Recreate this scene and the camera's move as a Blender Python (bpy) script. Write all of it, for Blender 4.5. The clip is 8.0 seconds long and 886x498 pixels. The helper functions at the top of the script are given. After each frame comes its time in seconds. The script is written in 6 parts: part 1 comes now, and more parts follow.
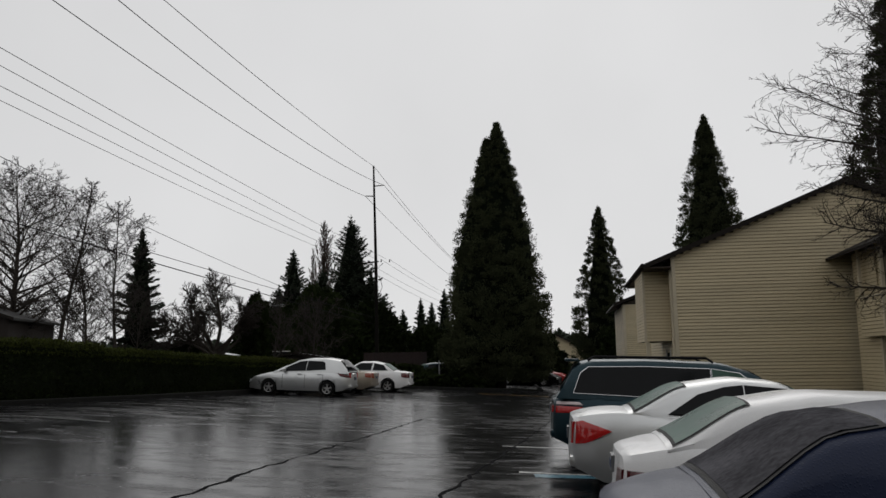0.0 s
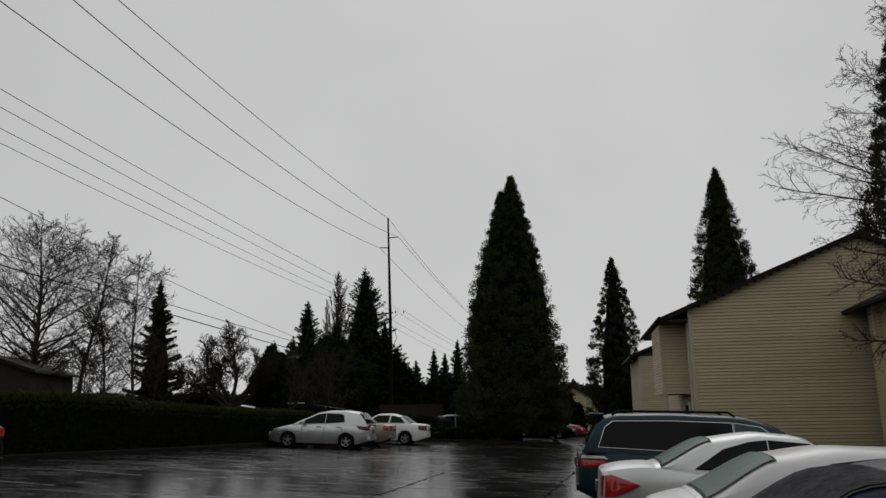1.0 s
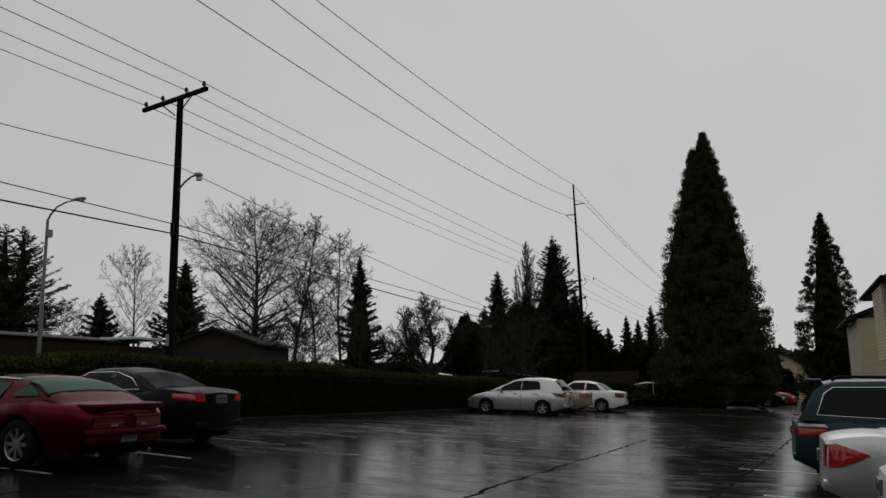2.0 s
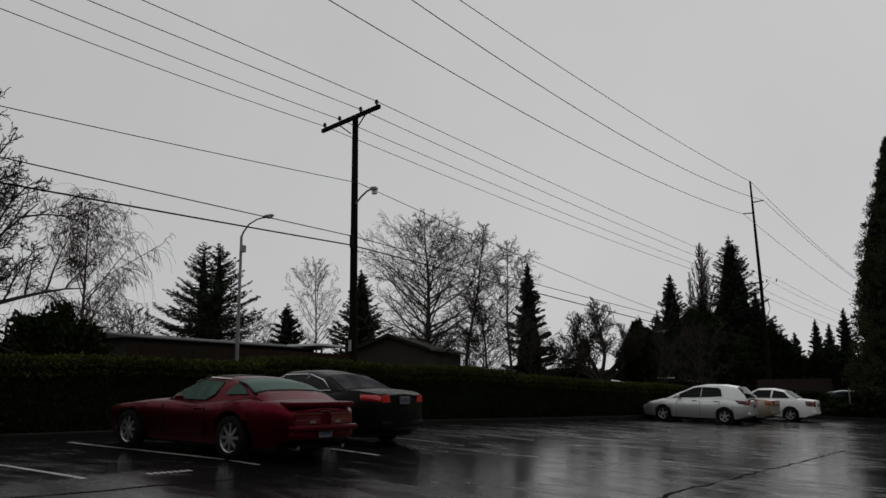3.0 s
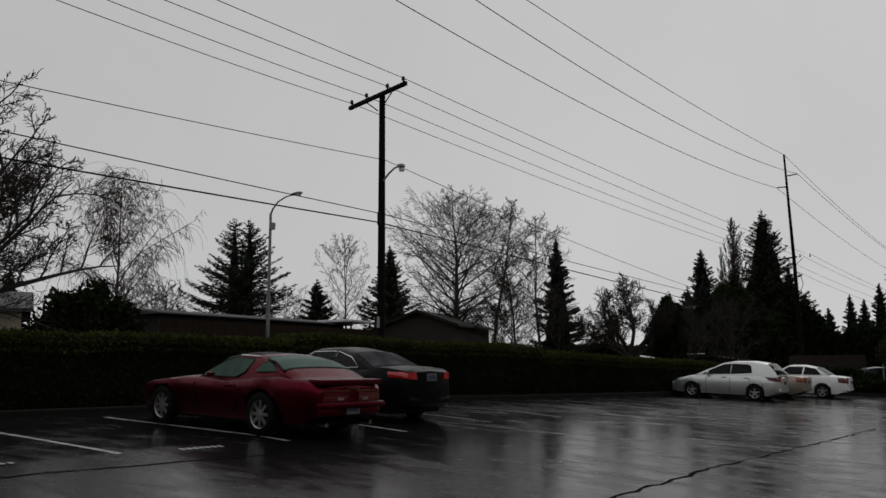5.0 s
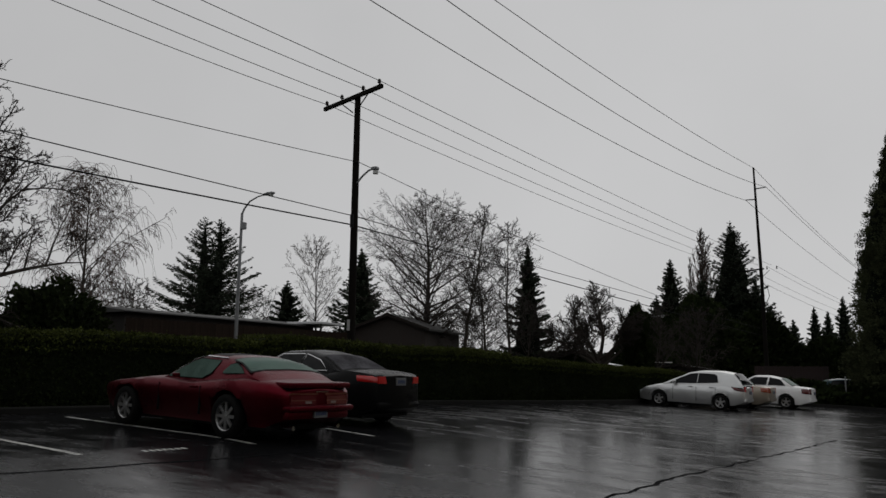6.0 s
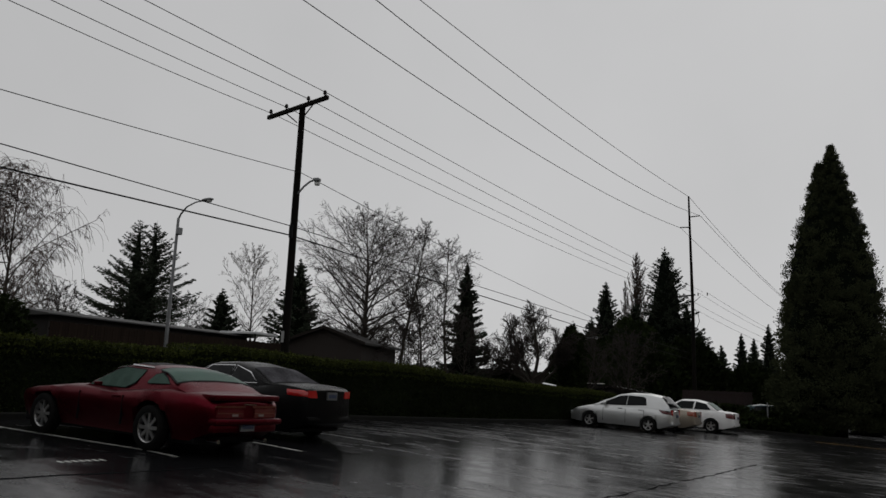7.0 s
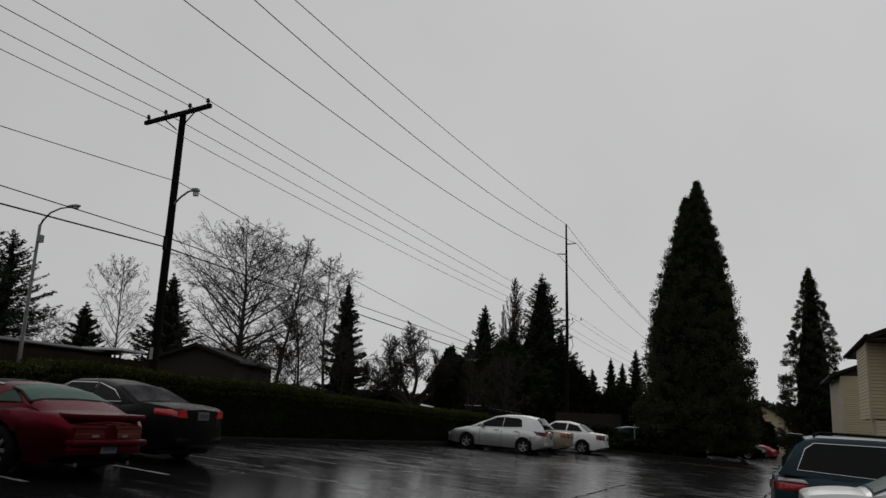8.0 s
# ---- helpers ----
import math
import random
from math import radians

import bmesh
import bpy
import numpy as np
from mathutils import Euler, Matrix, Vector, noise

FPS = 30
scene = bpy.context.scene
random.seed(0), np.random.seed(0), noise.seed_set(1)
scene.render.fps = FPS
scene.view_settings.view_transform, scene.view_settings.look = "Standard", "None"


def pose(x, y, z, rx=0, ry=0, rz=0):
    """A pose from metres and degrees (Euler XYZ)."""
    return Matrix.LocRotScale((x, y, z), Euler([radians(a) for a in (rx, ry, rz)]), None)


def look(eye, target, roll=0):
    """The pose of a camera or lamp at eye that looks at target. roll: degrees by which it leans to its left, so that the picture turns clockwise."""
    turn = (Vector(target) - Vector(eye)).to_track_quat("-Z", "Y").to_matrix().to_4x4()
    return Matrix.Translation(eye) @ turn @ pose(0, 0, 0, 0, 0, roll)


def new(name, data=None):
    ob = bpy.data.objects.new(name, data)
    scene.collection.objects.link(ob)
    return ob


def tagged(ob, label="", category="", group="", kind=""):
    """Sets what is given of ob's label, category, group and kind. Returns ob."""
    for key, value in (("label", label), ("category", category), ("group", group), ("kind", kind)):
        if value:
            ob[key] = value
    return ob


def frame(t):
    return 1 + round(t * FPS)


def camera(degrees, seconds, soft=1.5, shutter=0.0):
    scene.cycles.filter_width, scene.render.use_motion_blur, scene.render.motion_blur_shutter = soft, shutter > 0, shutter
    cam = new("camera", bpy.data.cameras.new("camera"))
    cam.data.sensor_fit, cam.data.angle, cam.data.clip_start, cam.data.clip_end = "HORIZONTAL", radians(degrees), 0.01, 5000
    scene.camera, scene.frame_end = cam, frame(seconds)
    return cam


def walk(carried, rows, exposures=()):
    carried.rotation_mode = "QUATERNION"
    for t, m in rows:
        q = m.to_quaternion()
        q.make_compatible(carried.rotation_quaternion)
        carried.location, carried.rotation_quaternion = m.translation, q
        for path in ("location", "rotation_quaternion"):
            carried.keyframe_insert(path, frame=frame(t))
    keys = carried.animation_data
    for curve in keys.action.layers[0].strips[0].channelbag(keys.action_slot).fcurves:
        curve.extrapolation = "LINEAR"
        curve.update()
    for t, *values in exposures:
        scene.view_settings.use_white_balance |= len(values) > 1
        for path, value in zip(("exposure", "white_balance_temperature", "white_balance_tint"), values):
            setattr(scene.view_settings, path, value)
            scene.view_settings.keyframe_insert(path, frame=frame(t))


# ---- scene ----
cam = camera(59.36, 8.0, soft=1.5)
PATH = [
    (0, (0.881, 1.549, 1.646), (0.850, 11.450, 3.050), -0.93),
    (0.2, (0.784, 1.396, 1.665), (1.424, 11.222, 3.410), -0.67),
    (0.4, (0.702, 1.261, 1.677), (1.409, 11.066, 3.508), -0.23),
    (0.5, (0.672, 1.204, 1.682), (1.327, 11.001, 3.577), 0.44),
    (1, (0.590, 0.991, 1.709), (0.432, 10.781, 3.744), -0.96),
    (1.5, (0.551, 0.853, 1.693), (-0.707, 10.628, 3.385), -1.10),
    (2, (0.466, 0.883, 1.683), (-2.052, 10.413, 3.367), -1.04),
    (2.2, (0.474, 0.769, 1.685), (-2.636, 10.122, 3.374), -0.68),
    (3.3, (0.410, 0.580, 1.583), (-4.442, 9.156, 3.288), -0.16),
    (3.5, (0.465, 0.555, 1.610), (-4.608, 9.050, 3.056), -0.04),
    (4, (0.434, 0.573, 1.634), (-4.758, 8.997, 3.077), -0.22),
    (4.5, (0.456, 0.612, 1.665), (-4.455, 9.203, 3.105), -0.20),
    (4.7, (0.489, 0.591, 1.653), (-4.364, 9.212, 3.113), -0.40),
    (5.8, (0.470, 0.632, 1.668), (-4.246, 9.308, 3.247), 0.34),
    (6, (0.464, 0.635, 1.669), (-4.055, 9.421, 3.213), 0.61),
    (6.5, (0.448, 0.650, 1.668), (-3.883, 9.522, 3.258), 1.19),
    (7, (0.547, 0.633, 1.708), (-3.279, 9.705, 3.457), 2.29),
    (7.5, (0.485, 0.706, 1.658), (-2.493, 10.051, 3.607), 2.05),
    (8, (0.427, 0.773, 1.679), (-1.955, 10.260, 3.755), 2.57),
]
walk(cam, [(t, look(eye, target, roll)) for t, eye, target, roll in PATH],
     exposures=[(0, 0.3), (0.5, 0.1), (1, -0.03), (1.5, -0.1), (2.2, -0.1), (3.5, -0.06), (6.5, -0.06), (8, -0.11)])

# ---- light: an overcast winter sky ----
SKY_GREY = (0.57, 0.57, 0.575, 1)
world = bpy.data.worlds.new("overcast_sky")
scene.world = world
world.use_nodes = True
wn, wl = world.node_tree.nodes, world.node_tree.links
sky = wn.new("ShaderNodeTexSky")
sky.sky_type, sky.sun_disc, sky.sun_elevation, sky.sun_rotation = "NISHITA", False, radians(40), radians(10)
pale = wn.new("ShaderNodeHueSaturation")
pale.inputs["Saturation"].default_value = 0.12
pale.inputs["Value"].default_value = 0.07
wl.new(sky.outputs[0], pale.inputs["Color"])
cloud = wn.new("ShaderNodeMix")
cloud.data_type = "RGBA"
cloud.inputs[0].default_value = 0.9
cloud.inputs[7].default_value = SKY_GREY
wl.new(pale.outputs[0], cloud.inputs[6])
where = wn.new("ShaderNodeTexCoord")
# thinner cloud over the drive, thicker beyond the houses, with soft mottling
side = wn.new("ShaderNodeVectorMath")
side.operation = "DOT_PRODUCT"
side.inputs[1].default_value = (0.80, 0.60, 0.0)
wl.new(where.outputs["Generated"], side.inputs[0])
thin = wn.new("ShaderNodeMapRange")
thin.inputs["From Min"].default_value, thin.inputs["From Max"].default_value = -0.45, 0.45
thin.inputs["To Min"].default_value, thin.inputs["To Max"].default_value = 0.95, 1.0
wl.new(side.outputs["Value"], thin.inputs["Value"])
mottle = wn.new("ShaderNodeTexNoise")
mottle.inputs["Scale"].default_value, mottle.inputs["Detail"].default_value = 2.6, 4
wl.new(where.outputs["Generated"], mottle.inputs["Vector"])
soft_cloud = wn.new("ShaderNodeMapRange")
soft_cloud.inputs["From Min"].default_value, soft_cloud.inputs["From Max"].default_value = 0.3, 0.7
soft_cloud.inputs["To Min"].default_value, soft_cloud.inputs["To Max"].default_value = 0.96, 1.04
wl.new(mottle.outputs[0], soft_cloud.inputs["Value"])
cover = wn.new("ShaderNodeMath")
cover.operation = "MULTIPLY"
wl.new(thin.outputs[0], cover.inputs[0])
wl.new(soft_cloud.outputs[0], cover.inputs[1])
dimmed = wn.new("ShaderNodeVectorMath")
dimmed.operation = "SCALE"
wl.new(cloud.outputs[2], dimmed.inputs[0])
wl.new(cover.outputs[0], dimmed.inputs["Scale"])
wl.new(dimmed.outputs[0], wn["Background"].inputs["Color"])
wn["Background"].inputs["Strength"].default_value = 1.0
sun = new("sun", bpy.data.lights.new("sun", "SUN"))
sun.data.energy, sun.data.angle, sun.data.color = 0.4, radians(40), (1, 0.97, 0.93)
sun.matrix_world = look((8, 44, 38), (0, 0, 0))

# ---- the lay of the land: the lot falls towards the apartments ----
SLOPE = radians(2.4)
LOT = Matrix.Rotation(SLOPE, 4, "Y")


def gz(x, y=99.0):
    """Height of the ground: a plane, crowned where the hedge-side stalls begin."""
    z = -max(-24.0, min(15.0, x)) * math.tan(SLOPE)
    crown = 0.025 * max(0.0, min(8.0, -0.5 - x)) - 0.015 * max(0.0, min(10.0, -8.5 - x))
    return z + crown * max(0.0, min(1.0, (34.0 - y) / 14.0))


def on_lot(x, y, turn=0.0, along=2.3):
    """A pose on the lot for a thing that reaches a few metres along its own x axis."""
    c, n = math.cos(radians(turn)), math.sin(radians(turn))
    mx, my = x + c * along, y + n * along
    gx, gy = (gz(mx + 1.3, my) - gz(mx - 1.3, my)) / 2.6, (gz(mx, my + 0.8) - gz(mx, my - 0.8)) / 1.6
    fx = Vector((c, n, gx * c + gy * n)).normalized()
    up = Vector((-gx, -gy, 1)).normalized()
    fy = up.cross(fx).normalized()
    m = Matrix((fx, fy, fx.cross(fy))).transposed().to_4x4()
    m.translation = Vector((mx, my, gz(mx, my))) - fx * along
    return m


def upright(x, y, turn=0.0):
    return pose(x, y, gz(x, y), 0, 0, turn)


# ---- materials ----
def mat(name, base, rough=0.6, metal=0.0, vary=0.25, scale=3.0, fine=40.0, bump=0.0, coat=0.0, random_tint=0.0,
        rough_vary=0.1, stretch=(1, 1, 1), transmission=0.0, spec=0.5):
    m = bpy.data.materials.new(name)
    m.use_nodes = True
    n, l = m.node_tree.nodes, m.node_tree.links
    b = n["Principled BSDF"]
    co = n.new("ShaderNodeTexCoord")
    mp = n.new("ShaderNodeMapping")
    mp.inputs["Scale"].default_value = stretch
    l.new(co.outputs["Object"], mp.inputs[0])
    big, small = n.new("ShaderNodeTexNoise"), n.new("ShaderNodeTexNoise")
    big.inputs["Scale"].default_value, small.inputs["Scale"].default_value = scale, fine
    big.inputs["Detail"].default_value = 5
    for t in (big, small):
        l.new(mp.outputs[0], t.inputs["Vector"])
    add = n.new("ShaderNodeMath")
    add.operation = "MULTIPLY_ADD"
    add.inputs[1].default_value = 0.35
    l.new(small.outputs[0], add.inputs[0])
    l.new(big.outputs[0], add.inputs[2])
    shade = n.new("ShaderNodeMapRange")
    shade.inputs["From Min"].default_value, shade.inputs["From Max"].default_value = 0.35, 1.0
    shade.inputs["To Min"].default_value, shade.inputs["To Max"].default_value = 1 - vary, 1 + vary
    l.new(add.outputs[0], shade.inputs["Value"])
    value = shade.outputs[0]
    if random_tint:
        info = n.new("ShaderNodeObjectInfo")
        isl = n.new("ShaderNodeNewGeometry")
        sumr = n.new("ShaderNodeMath")
        sumr.operation = "ADD"
        l.new(info.outputs["Random"], sumr.inputs[0])
        l.new(isl.outputs["Random Per Island"], sumr.inputs[1])
        tint = n.new("ShaderNodeMapRange")
        tint.inputs["From Max"].default_value = 2.0
        tint.inputs["To Min"].default_value, tint.inputs["To Max"].default_value = 1 - random_tint, 1 + random_tint
        l.new(sumr.outputs[0], tint.inputs["Value"])
        both = n.new("ShaderNodeMath")
        both.operation = "MULTIPLY"
        l.new(value, both.inputs[0])
        l.new(tint.outputs[0], both.inputs[1])
        value = both.outputs[0]
    mul = n.new("ShaderNodeVectorMath")
    mul.operation = "SCALE"
    mul.inputs[0].default_value = base[:3]
    l.new(value, mul.inputs["Scale"])
    l.new(mul.outputs[0], b.inputs["Base Color"])
    rr = n.new("ShaderNodeMapRange")
    rr.inputs["From Min"].default_value, rr.inputs["From Max"].default_value = 0.3, 1.0
    rr.inputs["To Min"].default_value, rr.inputs["To Max"].default_value = max(0.02, rough - rough_vary), min(1, rough + rough_vary)
    l.new(add.outputs[0], rr.inputs["Value"])
    l.new(rr.outputs[0], b.inputs["Roughness"])
    b.inputs["Metallic"].default_value = metal
    b.inputs["Coat Weight"].default_value = coat
    b.inputs["Coat Roughness"].default_value = 0.06
    b.inputs["Transmission Weight"].default_value = transmission
    b.inputs["Specular IOR Level"].default_value = spec
    if bump:
        bp = n.new("ShaderNodeBump")
        bp.inputs["Strength"].default_value, bp.inputs["Distance"].default_value = 1.0, bump
        l.new(add.outputs[0], bp.inputs["Height"])
        l.new(bp.outputs[0], b.inputs["Normal"])
    return m


def wet_asphalt(name, base):
    """Dark asphalt under a film of rain: smooth pools among damp rough grain, drawn out along the drainage."""
    m = bpy.data.materials.new(name)
    m.use_nodes = True
    n, l = m.node_tree.nodes, m.node_tree.links
    b = n["Principled BSDF"]
    co = n.new("ShaderNodeTexCoord")
    mp = n.new("ShaderNodeMapping")
    mp.inputs["Scale"].default_value = (0.7, 1.7, 1)
    l.new(co.outputs["Object"], mp.inputs[0])
    pools, patches, grain, ripple = (n.new("ShaderNodeTexNoise") for _ in range(4))
    pools.inputs["Scale"].default_value, pools.inputs["Detail"].default_value, pools.inputs["Roughness"].default_value = 1.3, 9, 0.66
    l.new(mp.outputs[0], pools.inputs["Vector"])
    patches.inputs["Scale"].default_value = 0.12
    grain.inputs["Scale"].default_value, grain.inputs["Detail"].default_value = 90, 3
    ripple.inputs["Scale"].default_value, ripple.inputs["Detail"].default_value = 5, 5
    for t in (patches, grain, ripple):
        l.new(co.outputs["Object"], t.inputs["Vector"])
    wet = n.new("ShaderNodeMath")
    wet.operation = "MULTIPLY_ADD"
    wet.inputs[1].default_value = 0.5
    l.new(patches.outputs[0], wet.inputs[0])
    l.new(pools.outputs[0], wet.inputs[2])
    rr = n.new("ShaderNodeMapRange")
    rr.interpolation_type = "SMOOTHSTEP"
    rr.inputs["From Min"].default_value, rr.inputs["From Max"].default_value = 0.66, 0.92
    rr.inputs["To Min"].default_value, rr.inputs["To Max"].default_value = 0.14, 0.31
    l.new(wet.outputs[0], rr.inputs["Value"])
    l.new(rr.outputs[0], b.inputs["Roughness"])
    sh = n.new("ShaderNodeMapRange")
    sh.inputs["From Min"].default_value, sh.inputs["From Max"].default_value = 0.3, 0.75
    sh.inputs["To Min"].default_value, sh.inputs["To Max"].default_value = 0.55, 1.5
    l.new(grain.outputs[0], sh.inputs["Value"])
    mul = n.new("ShaderNodeVectorMath")
    mul.operation = "SCALE"
    mul.inputs[0].default_value = base
    l.new(sh.outputs[0], mul.inputs["Scale"])
    l.new(mul.outputs[0], b.inputs["Base Color"])
    hsum = n.new("ShaderNodeMath")
    hsum.operation = "MULTIPLY_ADD"
    hsum.inputs[1].default_value = 0.3
    l.new(grain.outputs[0], hsum.inputs[0])
    l.new(ripple.outputs[0], hsum.inputs[2])
    amount = n.new("ShaderNodeMapRange")
    amount.inputs["From Min"].default_value, amount.inputs["From Max"].default_value = 0.14, 0.31
    amount.inputs["To Min"].default_value, amount.inputs["To Max"].default_value = 0.08, 0.22
    l.new(rr.outputs[0], amount.inputs["Value"])
    bp = n.new("ShaderNodeBump")
    bp.inputs["Distance"].default_value = 0.012
    l.new(amount.outputs[0], bp.inputs["Strength"])
    l.new(hsum.outputs[0], bp.inputs["Height"])
    l.new(bp.outputs[0], b.inputs["Normal"])
    b.inputs["IOR"].default_value = 1.22
    return m


ASPHALT = wet_asphalt("wet_asphalt", (0.009, 0.009, 0.010))
ROAD = wet_asphalt("road_asphalt", (0.03, 0.03, 0.032))
# near-black shell inside conifer crowns: their inner shade is put into its colour
CONIFER_CORE = mat("crown_inner_shade", (0.004, 0.006, 0.0035), 0.95, scale=1.5, fine=12, vary=0.5, spec=0.02)
SOIL = mat("wet_soil_and_grass", (0.03, 0.034, 0.018), 0.9, scale=0.4, fine=9, vary=0.5, bump=0.03)
TAR = mat("tar_seam", (0.004, 0.004, 0.005), 0.9, fine=60, bump=0.004, spec=0.03)
# far stall lines: worn, and darkened in colour for the wet sheen over them
GLARE_MUTED_PAINT = mat("worn_glare_muted_line_paint", (0.12, 0.12, 0.115), 0.3, scale=3, fine=40, vary=0.6, bump=0.002)
LINE_PAINT = mat("worn_white_line_paint", (0.42, 0.42, 0.40), 0.3, scale=5, fine=60, vary=0.4, bump=0.002)
BLUE_PAINT = mat("worn_blue_paint", (0.03, 0.12, 0.17), 0.3, scale=5, vary=0.4)
YELLOW_PAINT = mat("worn_yellow_paint", (0.35, 0.2, 0.04), 0.4, scale=4, vary=0.5)
CONCRETE = mat("wet_concrete", (0.013, 0.013, 0.012), 0.9, scale=2, fine=50, vary=0.35, bump=0.004, spec=0.08)
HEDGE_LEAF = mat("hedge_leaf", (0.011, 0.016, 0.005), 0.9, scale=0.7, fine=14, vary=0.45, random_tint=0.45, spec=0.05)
# leaves along the hedge's top, lighter and yellower than the front's
HEDGE_TOP = mat("hedge_top_leaf", (0.046, 0.056, 0.013), 0.8, scale=0.7, fine=14, vary=0.45, random_tint=0.45, spec=0.05)
# darker copy of the hedge leaf: shade between the leaves as colour
HEDGE_CORE = mat("hedge_inner_shade", (0.006, 0.009, 0.003), 0.9, scale=1.5, fine=20, vary=0.5, bump=0.05, spec=0.1)
SEQUOIA = mat("sequoia_needles", (0.040, 0.046, 0.024), 0.9, scale=0.6, fine=6, vary=0.5, random_tint=0.35, spec=0.03)
FIR = mat("fir_needles", (0.03, 0.038, 0.026), 0.8, scale=0.5, fine=5, vary=0.45, random_tint=0.35, spec=0.03)
BARK = mat("wet_bark", (0.035, 0.029, 0.024), 0.85, scale=4, fine=30, vary=0.5, bump=0.02, spec=0.2)
TWIG = mat("bare_twigs", (0.026, 0.021, 0.018), 0.85, scale=2, fine=20, vary=0.4, spec=0.2)
RED_TWIG = mat("russet_twigs", (0.05, 0.032, 0.025), 0.85, scale=2, fine=20, vary=0.4, spec=0.2)
PALE_TWIG = mat("pale_twigs", (0.11, 0.10, 0.09), 0.85, scale=2, fine=20, vary=0.4, spec=0.2)
DRY_LEAF = mat("dry_clinging_leaf", (0.03, 0.02, 0.012), 0.8, random_tint=0.4)
POLE_WOOD = mat("creosoted_pole_wood", (0.008, 0.007, 0.006), 0.9, spec=0.06, scale=2, fine=30, vary=0.5, bump=0.01, stretch=(1, 1, 0.1))
GALV = mat("galvanised_steel", (0.17, 0.175, 0.18), 0.5, metal=0.7, scale=3, fine=40)
CABLE = mat("black_cable", (0.006, 0.006, 0.007), 0.8, spec=0.08)
PORCELAIN = mat("brown_porcelain", (0.012, 0.009, 0.008), 0.4, spec=0.2)
LAMP_GLASS = mat("lamp_glass", (0.45, 0.46, 0.45), 0.3)
SIDING = mat("tan_vinyl_siding", (0.5, 0.42, 0.27), 0.55, scale=0.6, fine=14, vary=0.16, random_tint=0.07, bump=0.002, stretch=(0.4, 0.4, 4))
# dark backing: colours in the shadow line below each siding board
SIDING_BACK = mat("siding_shadow_underlay", (0.05, 0.04, 0.028), 0.8)
TRIM = mat("cream_trim_paint", (0.5, 0.44, 0.32), 0.5, vary=0.15)
# the soffit's brown, also painted on walls above the bays as eave shade
SOFFIT_AND_SHADE = mat("brown_soffit_and_wall_shade", (0.06, 0.044, 0.036), 0.8, vary=0.2)
SHINGLE = mat("wet_roof_shingle", (0.03, 0.029, 0.028), 0.7, scale=1.5, fine=25, vary=0.4, bump=0.01)
GUTTER = mat("dark_gutter", (0.018, 0.015, 0.013), 0.8, spec=0.1)
WINDOW_GLASS = mat("dark_window_glass", (0.012, 0.014, 0.016), 0.05, rough_vary=0.02, spec=0.6)
WHITE_FRAME = mat("white_window_frame", (0.6, 0.58, 0.54), 0.45, vary=0.12)
TYRE = mat("tyre_rubber", (0.006, 0.006, 0.006), 0.75, fine=60, vary=0.3, spec=0.12)
ALLOY = mat("alloy_rim", (0.42, 0.42, 0.42), 0.32, metal=0.8, vary=0.2)
CHROME = mat("chrome", (0.65, 0.65, 0.66), 0.12, metal=1.0, vary=0.08)
BLACK_TRIM = mat("black_plastic_trim", (0.009, 0.009, 0.01), 0.6, vary=0.2, spec=0.12)
CAR_GLASS = mat("misted_car_glass", (0.065, 0.115, 0.095), 0.3, rough_vary=0.1, scale=2, fine=70, vary=0.35, spec=0.04)
DARK_GLASS = mat("tinted_car_glass", (0.005, 0.006, 0.007), 0.08, rough_vary=0.04, vary=0.2, spec=0.14)
TAIL_RED = mat("tail_lamp_red", (0.42, 0.012, 0.012), 0.15, vary=0.15, coat=0.5)
TAIL_DARK = mat("tail_lamp_dark_red", (0.085, 0.008, 0.01), 0.2, vary=0.2, coat=0.5)
TAIL_ORANGE = mat("tail_lamp_orange", (0.26, 0.05, 0.02), 0.2, vary=0.15, coat=0.5)
TAIL_AMBER = mat("tail_lamp_dull_amber", (0.11, 0.03, 0.015), 0.3, vary=0.2)
TAIL_SMOKED = mat("tail_lamp_smoked_clear", (0.2, 0.16, 0.15), 0.3, vary=0.2)
TAIL_CLEAR = mat("tail_lamp_clear", (0.6, 0.5, 0.5), 0.15, vary=0.1, coat=0.5)
HEADLIGHT = mat("headlight_lens", (0.4, 0.42, 0.43), 0.12, coat=0.5)
PLATE = mat("number_plate", (0.13, 0.135, 0.14), 0.4)
PLATE_BAR = mat("plate_bars", (0.03, 0.05, 0.12), 0.5)
FENCE = mat("weathered_brown_fence", (0.05, 0.032, 0.023), 0.85, scale=2, fine=20, vary=0.4, bump=0.01, random_tint=0.3)
RED_FENCE = mat("red_stained_fence", (0.012, 0.004, 0.0035), 0.8, scale=2, fine=20, vary=0.35, random_tint=0.3)
PALE_ROOF = mat("pale_metal_roof", (0.6, 0.61, 0.62), 0.4, vary=0.15)
GREY_ROOF = mat("grey_shingle_roof", (0.06, 0.06, 0.064), 0.7, scale=2, fine=25, vary=0.3)
CREAM_WALL = mat("cream_wall", (0.42, 0.38, 0.28), 0.7, vary=0.15)
DARK_FENCE = mat("wet_dark_fence", (0.017, 0.011, 0.008), 0.85, scale=2, fine=20, vary=0.4, random_tint=0.35, bump=0.01, spec=0.1)
UMBER_WALL = mat("wet_umber_planks", (0.015, 0.0095, 0.007), 0.8, scale=2, fine=20, vary=0.35, stretch=(4, 4, 0.3))
BROWN_WALL = mat("brown_wall", (0.013, 0.010, 0.008), 0.8, vary=0.3)
SIGN_WHITE = mat("white_sign", (0.3, 0.3, 0.3), 0.5)


